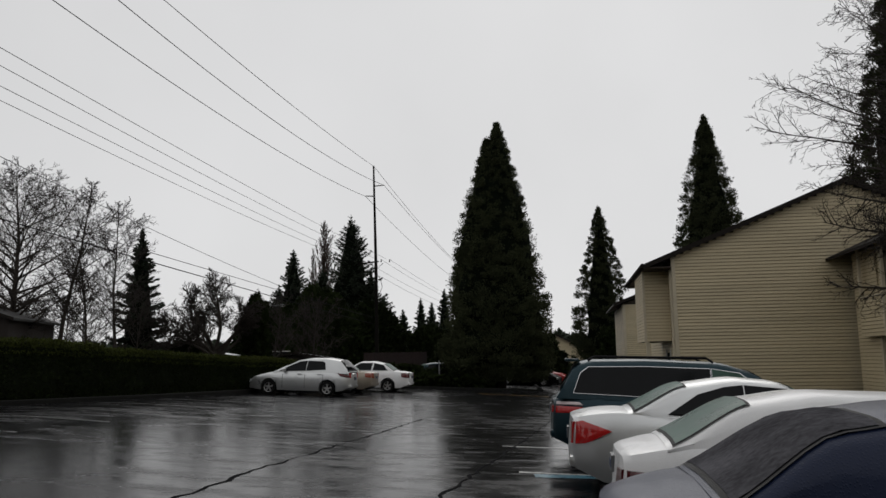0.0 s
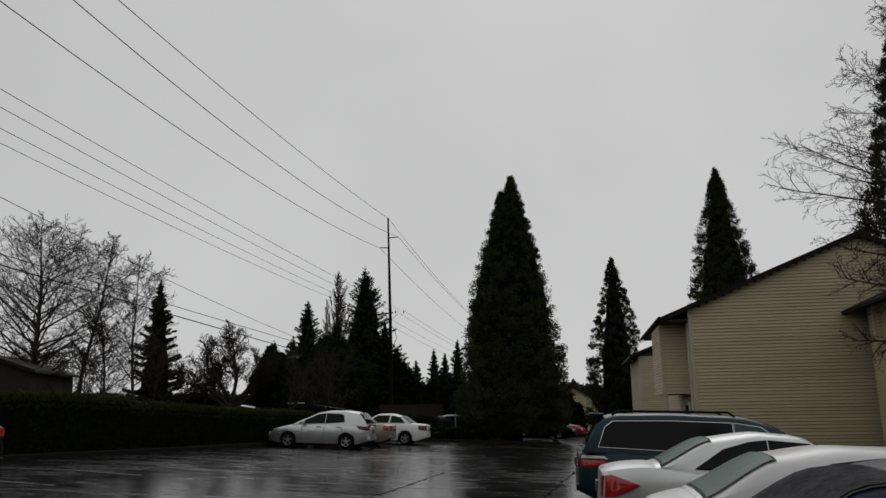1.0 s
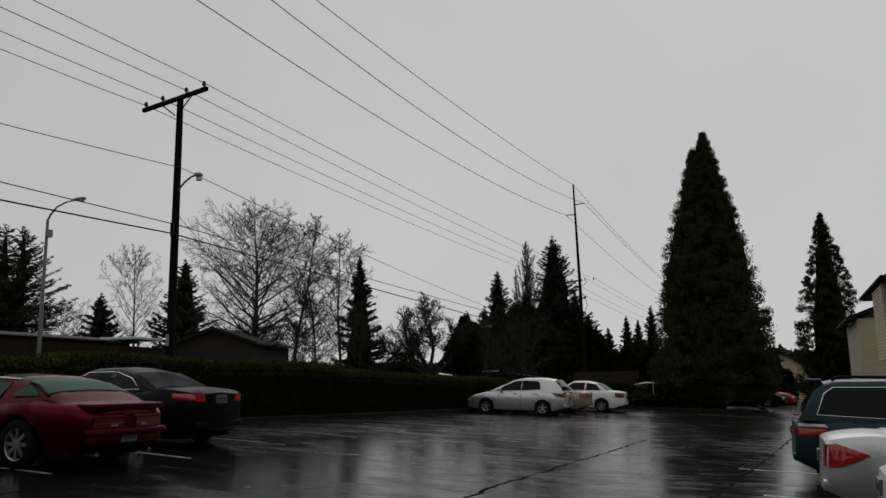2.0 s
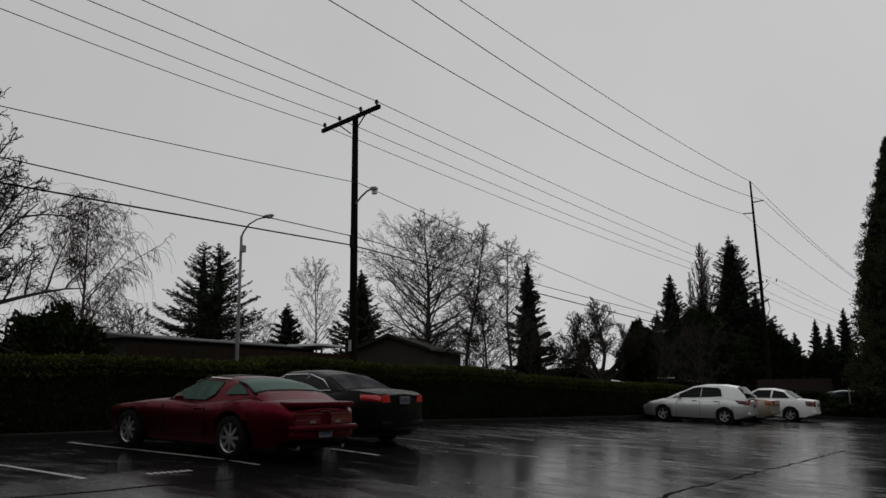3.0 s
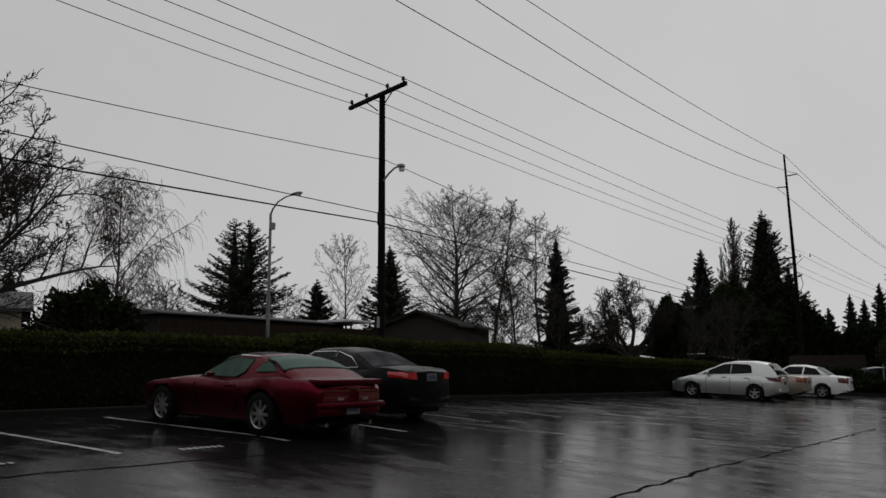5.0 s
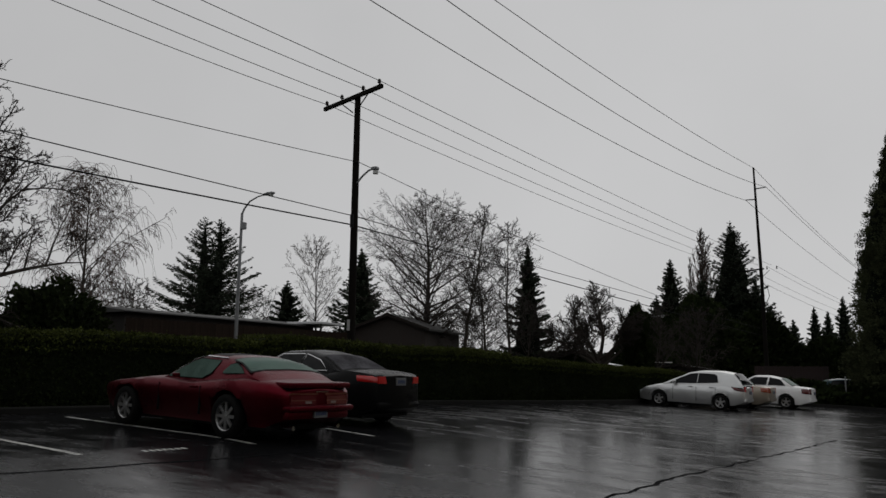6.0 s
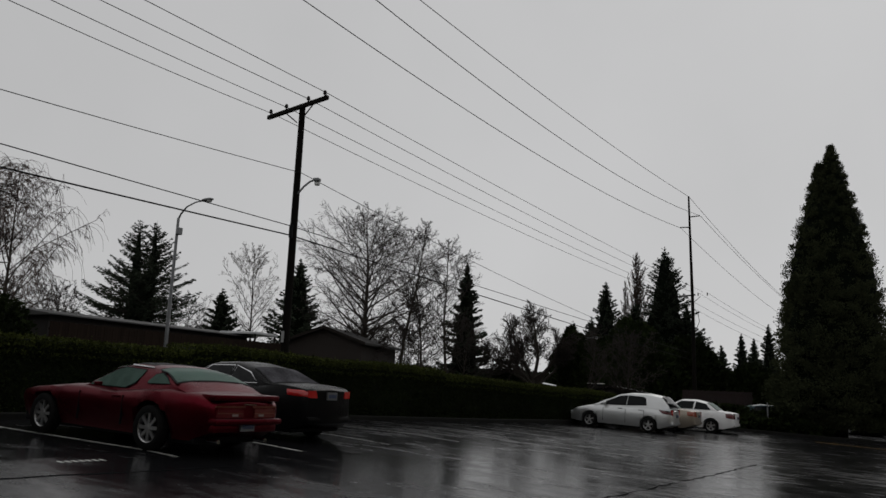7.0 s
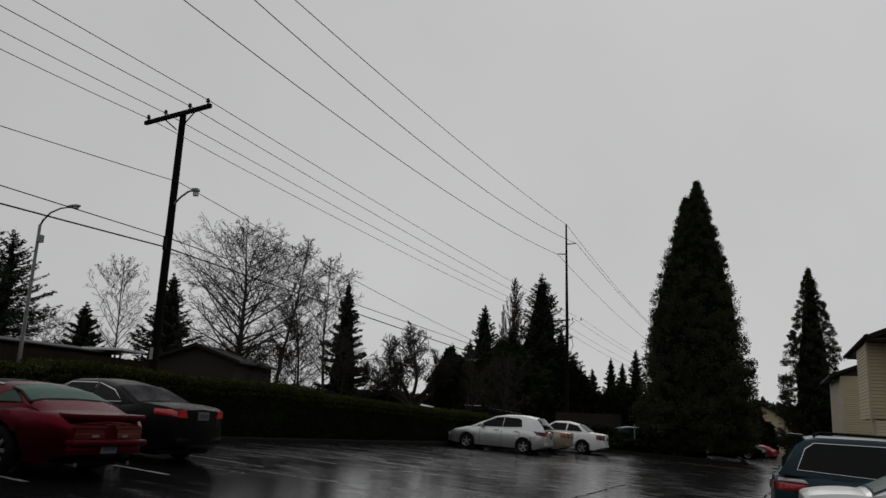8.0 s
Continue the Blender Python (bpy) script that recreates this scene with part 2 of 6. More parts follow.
def car_paint(name, base, metal=0.0, rough=0.3, coat=0.3, spec=0.3, vary=0.1, fine=220):
    """Paint beaded with rain: fine droplets break the gloss."""
    m = mat(name, base, rough, metal=metal, vary=vary, scale=1.2, fine=fine, coat=coat, rough_vary=0.1, spec=spec)
    n, l = m.node_tree.nodes, m.node_tree.links
    co = n.new("ShaderNodeTexCoord")
    vor = n.new("ShaderNodeTexVoronoi")
    vor.inputs["Scale"].default_value = 70
    l.new(co.outputs["Object"], vor.inputs["Vector"])
    inv = n.new("ShaderNodeMapRange")
    inv.inputs["From Max"].default_value = 0.45
    inv.inputs["To Min"].default_value, inv.inputs["To Max"].default_value = 1, 0
    l.new(vor.outputs["Distance"], inv.inputs["Value"])
    bp = n.new("ShaderNodeBump")
    bp.inputs["Strength"].default_value, bp.inputs["Distance"].default_value = 0.35, 0.004
    l.new(inv.outputs[0], bp.inputs["Height"])
    l.new(bp.outputs[0], n["Principled BSDF"].inputs["Normal"])
    return m


WET_GLASS = car_paint("rain_beaded_dark_glass", (0.085, 0.084, 0.092), 0.0, 0.35, 0.0, 0.0, 0.9, 26)
SILVER = car_paint("silver_paint", (0.62, 0.63, 0.63), 0.75, 0.33)
WHITE = car_paint("white_paint", (0.8, 0.8, 0.8), 0.0, 0.3)
TEAL = car_paint("dark_teal_paint", (0.012, 0.032, 0.042), 0.5, 0.3, 0.1)
NAVY = car_paint("navy_paint", (0.007, 0.014, 0.042), 0.2, 0.4, 0.08, 0.25)
RED = car_paint("dark_red_paint", (0.10, 0.0045, 0.011), 0.8, 0.3, 0.05, 0.1)
BLACK = car_paint("black_paint", (0.0035, 0.0035, 0.004), 0.0, 0.3, 0.03, 0.1)
GOLD = car_paint("champagne_paint", (0.30, 0.26, 0.21), 0.5, 0.35)
FAR_RED = car_paint("bright_red_paint", (0.3, 0.02, 0.02), 0.0, 0.3)


# ---- mesh building ----
class Geo:
    """Vertices and faces of one mesh."""

    def __init__(self):
        self.v, self.f = [], []

    def add(self, verts, faces):
        k = len(self.v)
        self.v += [tuple(p) for p in verts]
        self.f += [tuple(k + i for i in q) for q in faces]
        return self

    def box(self, x0, y0, z0, x1, y1, z1, m=None, bevel=0.0):
        if bevel:
            return self.bevel_box(x0, y0, z0, x1, y1, z1, bevel, m)
        vs = [Vector((x, y, z)) for x in (x0, x1) for y in (y0, y1) for z in (z0, z1)]
        if m:
            vs = [m @ p for p in vs]
        return self.add(vs, [(0, 1, 3, 2), (4, 6, 7, 5), (0, 4, 5, 1), (2, 3, 7, 6), (0, 2, 6, 4), (1, 5, 7, 3)])

    def bevel_box(self, x0, y0, z0, x1, y1, z1, r, m=None):
        bm = bmesh.new()
        bmesh.ops.create_cube(bm, size=1)
        for p in bm.verts:
            p.co = Vector(((x0 + x1) / 2 + p.co.x * (x1 - x0), (y0 + y1) / 2 + p.co.y * (y1 - y0), (z0 + z1) / 2 + p.co.z * (z1 - z0)))
        bmesh.ops.bevel(bm, geom=bm.edges[:], offset=r, segments=2, affect="EDGES", profile=0.6)
        vs = [(m @ p.co) if m else p.co.copy() for p in bm.verts]
        bm.verts.index_update()
        fs = [[p.index for p in q.verts] for q in bm.faces]
        bm.free()
        return self.add(vs, fs)

    def tube(self, points, radii, n=6, caps=True):
        points = [Vector(p) for p in points]
        rings, side = [], None
        for i, p in enumerate(points):
            d = (points[min(i + 1, len(points) - 1)] - points[max(i - 1, 0)]).normalized()
            if side is None:
                side = d.orthogonal().normalized()
            side = (side - d * side.dot(d)).normalized()
            up = d.cross(side)
            r = radii[i] if isinstance(radii, (list, tuple)) else radii
            rings.append([p + (side * math.cos(a) + up * math.sin(a)) * r for a in (2 * math.pi * k / n for k in range(n))])
        fs = []
        for i in range(len(points) - 1):
            for k in range(n):
                a, b = i * n + k, i * n + (k + 1) % n
                fs.append((a, b, b + n, a + n))
        if caps:
            fs += [tuple(reversed(range(n))), tuple((len(points) - 1) * n + k for k in range(n))]
        return self.add([p for r in rings for p in r], fs)

    def extrude(self, outline, depth):
        """outline: points of a polygon; depth: the vector through which it is drawn out."""
        a = [Vector(p) for p in outline]
        b = [p + Vector(depth) for p in a]
        n = len(a)
        return self.add(a + b, [tuple(reversed(range(n))), tuple(range(n, 2 * n))] + [(i, (i + 1) % n, n + (i + 1) % n, n + i) for i in range(n)])

    def lathe(self, profile, n=24, m=None):
        """profile: (radius, along y) pairs, turned about the y axis."""
        vs = [Vector((r * math.cos(2 * math.pi * k / n), y, r * math.sin(2 * math.pi * k / n))) for r, y in profile for k in range(n)]
        if m:
            vs = [m @ p for p in vs]
        fs = [(i * n + k, i * n + (k + 1) % n, (i + 1) * n + (k + 1) % n, (i + 1) * n + k) for i in range(len(profile) - 1) for k in range(n)]
        return self.add(vs, fs)

    def mesh(self, name, material, smooth=False):
        me = bpy.data.meshes.new(name)
        me.from_pydata(self.v, [], self.f)
        me.materials.append(material)
        if smooth:
            me.polygons.foreach_set("use_smooth", [True] * len(me.polygons))
        me.update()
        return me


def part(name, geo, material, parent, label="", smooth=False):
    me = geo.mesh(name, material, smooth)
    bm = bmesh.new()
    bm.from_mesh(me)
    bmesh.ops.recalc_face_normals(bm, faces=bm.faces[:])
    bm.to_mesh(me)
    bm.free()
    ob = new(name, me)
    ob.parent = parent
    if smooth:
        me.set_sharp_from_angle(angle=radians(40))
    return tagged(ob, label) if label else ob


def stuff_mesh(name, verts, faces, material, parent=None):
    me = bpy.data.meshes.new(name)
    me.from_pydata(verts.tolist() if hasattr(verts, "tolist") else verts, [], faces.tolist() if hasattr(faces, "tolist") else faces)
    me.materials.append(material)
    ob = new(name, me)
    ob.parent = parent
    return ob


def thing(name, m, label, category, group="", kind=""):
    ob = new(name)
    ob.matrix_world = m
    ob.empty_display_size = 0.2
    return tagged(ob, label, category, group, kind)


def structure(name, geo, material, label, category, smooth=False):
    ob = part(name, geo, material, None, "", smooth)
    return tagged(ob, label, category, kind="structure")


# ---- ground ----
ROAD_DIR = Vector((0.155, 1.0, 0)).normalized()


HEDGE_LINE = ((-30, -22.6), (9.75, -15.5), (13.1, -14.8), (23.6, -11.4), (36.1, -8.2), (50, -5.0))


def hedge_x(y):
    for (ya, xa), (yb, xb) in zip(HEDGE_LINE, HEDGE_LINE[1:]):
        if y <= yb:
            return xa + (xb - xa) * (y - ya) / (yb - ya)
    return HEDGE_LINE[-1][1]


def sheet(name, xs, ys, lift, material, label, category):
    g = Geo()
    nx = len(xs)
    g.add([(x, y, gz(x, y) + lift) for y in ys for x in xs],
          [(j * nx + i, j * nx + i + 1, (j + 1) * nx + i + 1, (j + 1) * nx + i) for j in range(len(ys) - 1) for i in range(nx - 1)])
    return structure(name, g, material, label, category)


sheet("ground", [-2500, -200, -60, -24, -18.5, -13, -8.5, -5, -0.5, 6, 15, 60, 200, 2500], [-2500, -200, -30, 0, 20, 24, 28, 34, 40, 100, 200, 600, 2500], -0.06, SOIL,
      "dark wet soil and winter grass", "ground")
g = Geo()
ys = [-30, -12, 0, 6, 10, 14, 18, 20, 22, 24, 26, 28, 30, 32, 34, 40, 46]
vs = []
for y in ys:
    x0 = hedge_x(min(y, 40)) + 0.55
    for x in (x0, min(-8.6, x0 * 0.6 - 3.4), -8.5, -6.5, -4.5, -2.5, -0.5, 3.0, 7.2) if x0 < -8.7 else [x0 + (7.2 - x0) * k / 8 for k in range(9)]:
        vs.append((x, y, gz(x, y)))
g.add(vs, [(j * 9 + i, j * 9 + i + 1, (j + 1) * 9 + i + 1, (j + 1) * 9 + i) for j in range(len(ys) - 1) for i in range(8)])
structure("parking_lot", g, ASPHALT, "dark wet asphalt parking lot with pools of rain", "parking lot")
g = Geo()
g.add([(x, y, gz(x) + 0.0) for x, y in ((2.5, 46), (13.5, 46), (9.0, 46), (15, 130), (6, 130))], [(0, 1, 3, 4)])
structure("road", g, ROAD, "wet asphalt drive leading away past the trees", "road")


def painted(name, material, a, b, width, label, parent=None, lift=0.004):
    """A painted stripe on the lot from a to b."""
    g = Geo()
    a, b = Vector((*a, 0)), Vector((*b, 0))
    n = (b - a).normalized().cross(Vector((0, 0, 1))) * width / 2
    steps = max(2, int((b - a).length / 0.5))
    rng = random.Random(int(a.x * 91 + a.y * 37))
    vs = []
    for i in range(steps + 1):
        p = a.lerp(b, i / steps)
        for s in (1, -1):
            q = p + n * s * rng.uniform(0.85, 1.1)
            vs.append((q.x, q.y, gz(q.x, q.y) + lift))
    g.add(vs, [(2 * i, 2 * i + 1, 2 * i + 3, 2 * i + 2) for i in range(steps)])
    ob = part(name, g, material, parent)
    return tagged(ob, label, "road marking", "stall lines", "structure") if label else ob


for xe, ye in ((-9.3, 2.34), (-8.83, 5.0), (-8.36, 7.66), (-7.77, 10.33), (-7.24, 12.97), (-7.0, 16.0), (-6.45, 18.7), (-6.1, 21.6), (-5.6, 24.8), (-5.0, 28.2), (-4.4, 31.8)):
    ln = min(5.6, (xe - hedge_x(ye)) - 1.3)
    # from y 15 on, the paint's colour carries the muting by wet reflections
    painted("stall_line", LINE_PAINT if ye < 15 else GLARE_MUTED_PAINT, (xe - 0.988 * ln, ye + 0.156 * ln), (xe, ye), 0.1, "worn white stall line on wet asphalt")
for y in (14.0, 17.6):
    painted("stall_line", LINE_PAINT, (1.95, y - 0.2), (6.8, y - 0.95), 0.12, "worn white stall line on wet asphalt")
painted("blue_marking", BLUE_PAINT, (2.15, 13.45), (3.1, 13.45), 0.35, "faded blue paint patch on wet asphalt", lift=0.006)
for row, (a, b) in enumerate((((-8.16, 8.5), (-8.03, 9.2)), ((-8.75, 5.75), (-8.6, 6.4)))):
    for k in range(7):
        p = Vector(a).lerp(Vector(b), k / 7)
        q = Vector(a).lerp(Vector(b), (k + 0.62) / 7)
        painted("stencil_bar", LINE_PAINT, p, q, 0.14, "faded stencilled lettering on asphalt")
painted("yellow_line", YELLOW_PAINT, (2.4, 41.2), (5.8, 40.1), 0.16, "worn yellow line on wet asphalt")


def seam(points):
    g = Geo()
    vs, rng = [], random.Random(len(points) + int(points[0][0] * 10))
    pts = []
    for (ax, ay), (bx, by) in zip(points, points[1:]):
        n = max(2, int(math.hypot(bx - ax, by - ay) / 0.25))
        pts += [(ax + (bx - ax) * i / n + rng.uniform(-0.05, 0.05), ay + (by - ay) * i / n) for i in range(n)]
    for x, y in pts:
        w = rng.uniform(0.008, 0.04)
        vs += [(x - w, y, gz(x - w, y) + 0.004), (x + w, y, gz(x + w, y) + 0.004)]
    g.add(vs, [(2 * i, 2 * i + 1, 2 * i + 3, 2 * i + 2) for i in range(len(pts) - 1)])
    ob = part("asphalt_seam", g, TAR, None)
    tagged(ob, "dark tarred crack in the wet asphalt", "road seam", kind="structure")


seam([(-3.4, 4.0), (-2.6, 8.0), (-2.23, 10.5), (-1.9, 13.0), (-0.75, 19.0), (0.2, 24.0)])
seam([(0.2, 8.0), (0.84, 11.8), (2.0, 16.5), (3.1, 21.2), (4.4, 27.0)])
seam([(-8.6, 2.6), (-7.95, 5.3), (-7.2, 8.4), (-6.7, 10.8)])

# ---- kerbs ----
def kerb(points, label, w=0.15, h=0.14):
    g = Geo()
    for (ax, ay), (bx, by) in zip(points, points[1:]):
        a, b = Vector((ax, ay, gz(ax, ay))), Vector((bx, by, gz(bx, by)))
        n = (b - a).cross(Vector((0, 0, 1))).normalized() * w / 2
        sec = lambda p: [p + n - Vector((0, 0, 0.05)), p + n + Vector((0, 0, h - 0.03)), p + n * 0.7 + Vector((0, 0, h)),
                         p - n * 0.7 + Vector((0, 0, h)), p - n - Vector((0, 0, 0.05))]
        g.add(sec(a) + sec(b), [(i, i + 1, i + 6, i + 5) for i in range(4)] + [(0, 1, 2, 3, 4), (9, 8, 7, 6, 5)])
    structure("kerb", g, CONCRETE, label, "kerb")


kerb([(hedge_x(y) + 0.5, y) for y in (-30, -10, 5, 20, 30, 40)], "wet concrete kerb along the hedge")
kerb([(7.2, y) for y in (-30, 0, 20, 27)], "wet concrete kerb before the parked cars")
kerb([(-3.5, 45.9), (2.2, 45.6), (6.2, 46.2)], "wet concrete kerb of the planted island")
kerb([(6.2, 46.2), (7.2, 60), (9.5, 80)], "wet concrete kerb along the drive")

# ---- hedge ----
def hedge():
    top = lambda y: 1.72 + 0.12 * noise.noise((y * 0.25, 3, 0)) + (0.12 if 17 < y < 27 else 0) - 0.014 * max(0, y - 24) + 0.04 * noise.noise((y * 1.3, 0, 7))
    root = thing("hedge", Matrix(), "clipped dark evergreen hedge, wet, behind the kerb", "hedge")
    g, ys = Geo(), [-30 + 0.5 * i for i in range(145)]
    rings = []
    for y in ys:
        x, h, b = hedge_x(y), top(y), 0.06 * noise.noise((y, 5, 1))
        z = gz(x, y)
        rings.append([(x + 0.1 + b, y, z - 0.05), (x + 0.22 + b, y, z + 0.5), (x + 0.16 + b, y, z + h - 0.3), (x - 0.02, y, z + h - 0.08),
                      (x - 0.5, y, z + h - 0.02), (x - 1.0, y, z + h - 0.2), (x - 1.15, y, z - 0.05)])
    fs = [(i * 7 + k, i * 7 + k + 1, i * 7 + k + 8, i * 7 + k + 7) for i in range(len(ys) - 1) for k in range(6)]
    fs += [tuple(range(7)), tuple((len(ys) - 1) * 7 + k for k in range(7))]
    g.add([p for r in rings for p in r], fs)
    # body under the leaves, in the inner-shade colour
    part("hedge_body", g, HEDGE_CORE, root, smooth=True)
    rng = np.random.default_rng(4)
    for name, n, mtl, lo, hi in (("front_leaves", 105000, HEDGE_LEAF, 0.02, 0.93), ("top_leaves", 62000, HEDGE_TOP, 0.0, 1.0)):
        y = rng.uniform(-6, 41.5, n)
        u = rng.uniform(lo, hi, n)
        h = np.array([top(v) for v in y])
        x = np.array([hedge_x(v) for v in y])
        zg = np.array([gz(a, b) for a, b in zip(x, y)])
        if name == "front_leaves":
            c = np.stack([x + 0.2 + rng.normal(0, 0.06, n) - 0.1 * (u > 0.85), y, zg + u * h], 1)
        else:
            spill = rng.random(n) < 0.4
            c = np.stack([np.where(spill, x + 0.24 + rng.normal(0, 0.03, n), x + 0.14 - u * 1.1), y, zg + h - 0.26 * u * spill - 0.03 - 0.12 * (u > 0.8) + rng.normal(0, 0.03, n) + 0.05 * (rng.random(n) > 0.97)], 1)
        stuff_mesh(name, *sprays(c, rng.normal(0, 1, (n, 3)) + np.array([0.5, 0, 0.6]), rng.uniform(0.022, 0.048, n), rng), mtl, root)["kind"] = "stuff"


def sprays(c, d, size, rng, wide=0.55):
    """Small pointed leaf or needle tufts: at c, along d, one kite of four corners each."""
    d = d / np.linalg.norm(d, axis=1, keepdims=True)
    s = np.cross(d, rng.normal(0, 1, c.shape))
    s /= np.linalg.norm(s, axis=1, keepdims=True)
    e = size[:, None]
    v = np.stack([c - d * e, c + s * e * wide + d * e * 0.1, c + d * e, c - s * e * wide + d * e * 0.1], 1).reshape(-1, 3)
    return v, np.arange(len(v)).reshape(-1, 4)


hedge()


# ---- conifers ----
def conifer(m, H, R, label, seed, n=9000, size=0.22, droop=0.25, base=0.06, shape=None, ragged=0.25, tops=((0, 0, 1.0),), name="conifer_tree",
            material=None, trunk=0.018, gap=0.5, core=0.5):
    """A conifer of drooping boughs in whorls, their sprays in flat fans, with sky between the tiers."""
    shape = shape or (lambda u: (1 - u) ** 0.9)
    root = thing(name, m, label, "tree")
    rng = np.random.default_rng(seed)
    g = Geo()
    for tx, ty, k in tops:
        g.tube([(0, 0, -0.3), (tx * 0.5, ty * 0.5, H * 0.4), (tx, ty, H * k * 0.985)], [H * trunk, H * trunk * 0.7, 0.02], 8)
    part("trunk", g, BARK, root, smooth=True)
    boughs = Geo()
    cs, ds, es = [], [], []
    for tx, ty, k in tops:
        hh = H * k
        z, tiers = base * hh + 0.3, []
        while z < hh * 0.97:
            tiers.append(z)
            z += gap * rng.uniform(0.7, 1.2) * (0.45 + 0.75 * (1 - z / hh))
        total = sum(R * float(shape(np.array(v / hh))) for v in tiers)
        for zt in tiers:
            u = zt / hh
            reach = R * float(shape(np.array(u)))
            for b in range(int(rng.integers(7, 11))):
                az = rng.uniform(0, 2 * np.pi)
                L = max(0.12, reach * rng.uniform(1 - 1.6 * ragged, 1 + 0.4 * ragged))
                z0 = zt + rng.normal(0, 0.35) * gap
                o = np.array([math.cos(az), math.sin(az)])
                foot = np.array([tx, ty]) * min(1, u + 0.3)
                rise = 0.35 * u - droop * (1 - u)
                at = lambda f: np.stack([foot[0] + o[0] * L * f, foot[1] + o[1] * L * f, z0 + L * (rise * f + 0.22 * f ** 3)], -1)
                if L > 0.8:
                    boughs.tube([at(np.array(f)) for f in (0, 0.5, 1.0)], [0.012 + 0.012 * L, 0.012 + 0.006 * L, 0.008], 4, caps=False)
                q = max(5, int(n * L / max(1e-6, total * 9 * len(tops))))
                f = rng.random(q) ** 0.7
                w = rng.normal(0, 0.11, q) * L * (1.12 - f) + rng.normal(0, 0.03, q)
                c = at(f) + np.stack([-o[1] * w, o[0] * w, -np.abs(rng.normal(0, 0.07, q)) * (0.5 + 0.25 * L) + 0.02], 1)
                c[:, 2] = np.clip(c[:, 2], 0.12, hh)
                cs.append(c)
                ds.append(np.stack([o[0] + rng.normal(0, 0.55, q), o[1] + rng.normal(0, 0.55, q), rng.normal(-0.12, 0.25, q)], 1))
                es.append(size * rng.uniform(0.5, 1.25, q) * (0.55 + 0.45 * (1 - u)))
        tip = np.stack([np.full(40, tx), np.full(40, ty), hh * rng.uniform(0.94, 1.0, 40)], 1) + rng.normal(0, 0.012, (40, 3)) * R
        cs.append(tip)
        ds.append(np.stack([rng.normal(0, 0.5, 40), rng.normal(0, 0.5, 40), np.ones(40)], 1))
        es.append(size * rng.uniform(0.25, 0.6, 40))
    part("bough_wood", boughs, BARK, root)["kind"] = "stuff"
    stuff_mesh("crown", *sprays(np.concatenate(cs), np.concatenate(ds), np.concatenate(es), rng, 0.3), material or FIR, root)["kind"] = "stuff"
    # dark solid core: closes the crown to the sky, inner shade coloured in
    g = Geo()
    for tx, ty, k in tops:
        hh, rows, cols = H * k, 26, 18
        pts = []
        for i in range(rows):
            u = base + 0.03 + (0.9 - base) * i / (rows - 1)
            for j in range(cols):
                a = 2 * math.pi * j / cols
                rr = R * core * float(shape(np.array(u))) * (1 + 0.45 * noise.noise((math.cos(a) * 2.2, math.sin(a) * 2.2, u * H * 0.9 + seed)))
                pts.append((math.cos(a) * rr + tx * min(1, u + 0.3), math.sin(a) * rr + ty, u * hh))
        g.add(pts, [(i * cols + j, i * cols + (j + 1) % cols, (i + 1) * cols + (j + 1) % cols, (i + 1) * cols + j) for i in range(rows - 1) for j in range(cols)]
              + [tuple(range(cols))])
    part("inner_shade_core", g, CONIFER_CORE, root, smooth=True)
    return root


# ---- bare trees ----
def limb(geo, rng, p, d, length, r0, r1, n, wiggle, pull, sides):
    """A bent tapering branch. pull: upward (or downward) drift. Returns its points and directions."""
    pts, dirs = [p.copy()], [d.copy()]
    for i in range(n):
        d = (d + Vector((rng.gauss(0, wiggle), rng.gauss(0, wiggle), rng.gauss(0, wiggle) * 0.8 + pull))).normalized()
        p = p + d * length / n
        pts.append(p.copy())
        dirs.append(d.copy())
    geo.tube(pts, [r0 + (r1 - r0) * i / n for i in range(n + 1)], sides, caps=False)
    return pts, dirs


def twigs(geo, rng, pts, dirs, length, r, count, level, twig, spread, pull, tips, start=0.12):
    """Side shoots that leave a branch at an even angle, finer and straighter with each level."""
    n = len(pts) - 1
    for c in range(count):
        f = start + (1 - start) * (c + rng.random()) / count
        i = min(n - 1, int(f * n))
        q = pts[i].lerp(pts[i + 1], f * n - i)
        side = dirs[i + 1].cross(Vector((rng.gauss(0, 1), rng.gauss(0, 1), rng.gauss(0, 1)))).normalized()
        out = (dirs[i + 1] * (1 - spread * 0.5) + side * spread).normalized()
        ln = length * rng.uniform(0.5, 0.95) * (1.1 - 0.6 * f)
        rr = max(twig, r * 0.5)
        p2, d2 = limb(geo, rng, q, out, ln, rr, twig * 0.55, 4 if level == 0 else 3, 0.13, pull, 3)
        if level < 2:
            twigs(geo, rng, p2, d2, ln * (0.62 if level == 0 else 0.6), rr * 0.7, 5 if level == 0 else 3, level + 1, twig, spread, pull * 1.5, tips)
        else:
            tips.append(p2[-1])


def finish_tree(root, wood, fine, material, tips, leaves, seed):
    part("trunk", wood, BARK, root, smooth=True)
    stuff_mesh("crown", fine.v, fine.f, material or TWIG, root)["kind"] = "stuff"
    if leaves:
        nr = np.random.default_rng(seed)
        c = np.array([tips[i][:] for i in nr.integers(0, len(tips), leaves)])
        stuff_mesh("clinging_leaves", *sprays(c, nr.normal(0, 1, c.shape), nr.uniform(0.05, 0.1, leaves), nr), DRY_LEAF, root)["kind"] = "stuff"
    return root


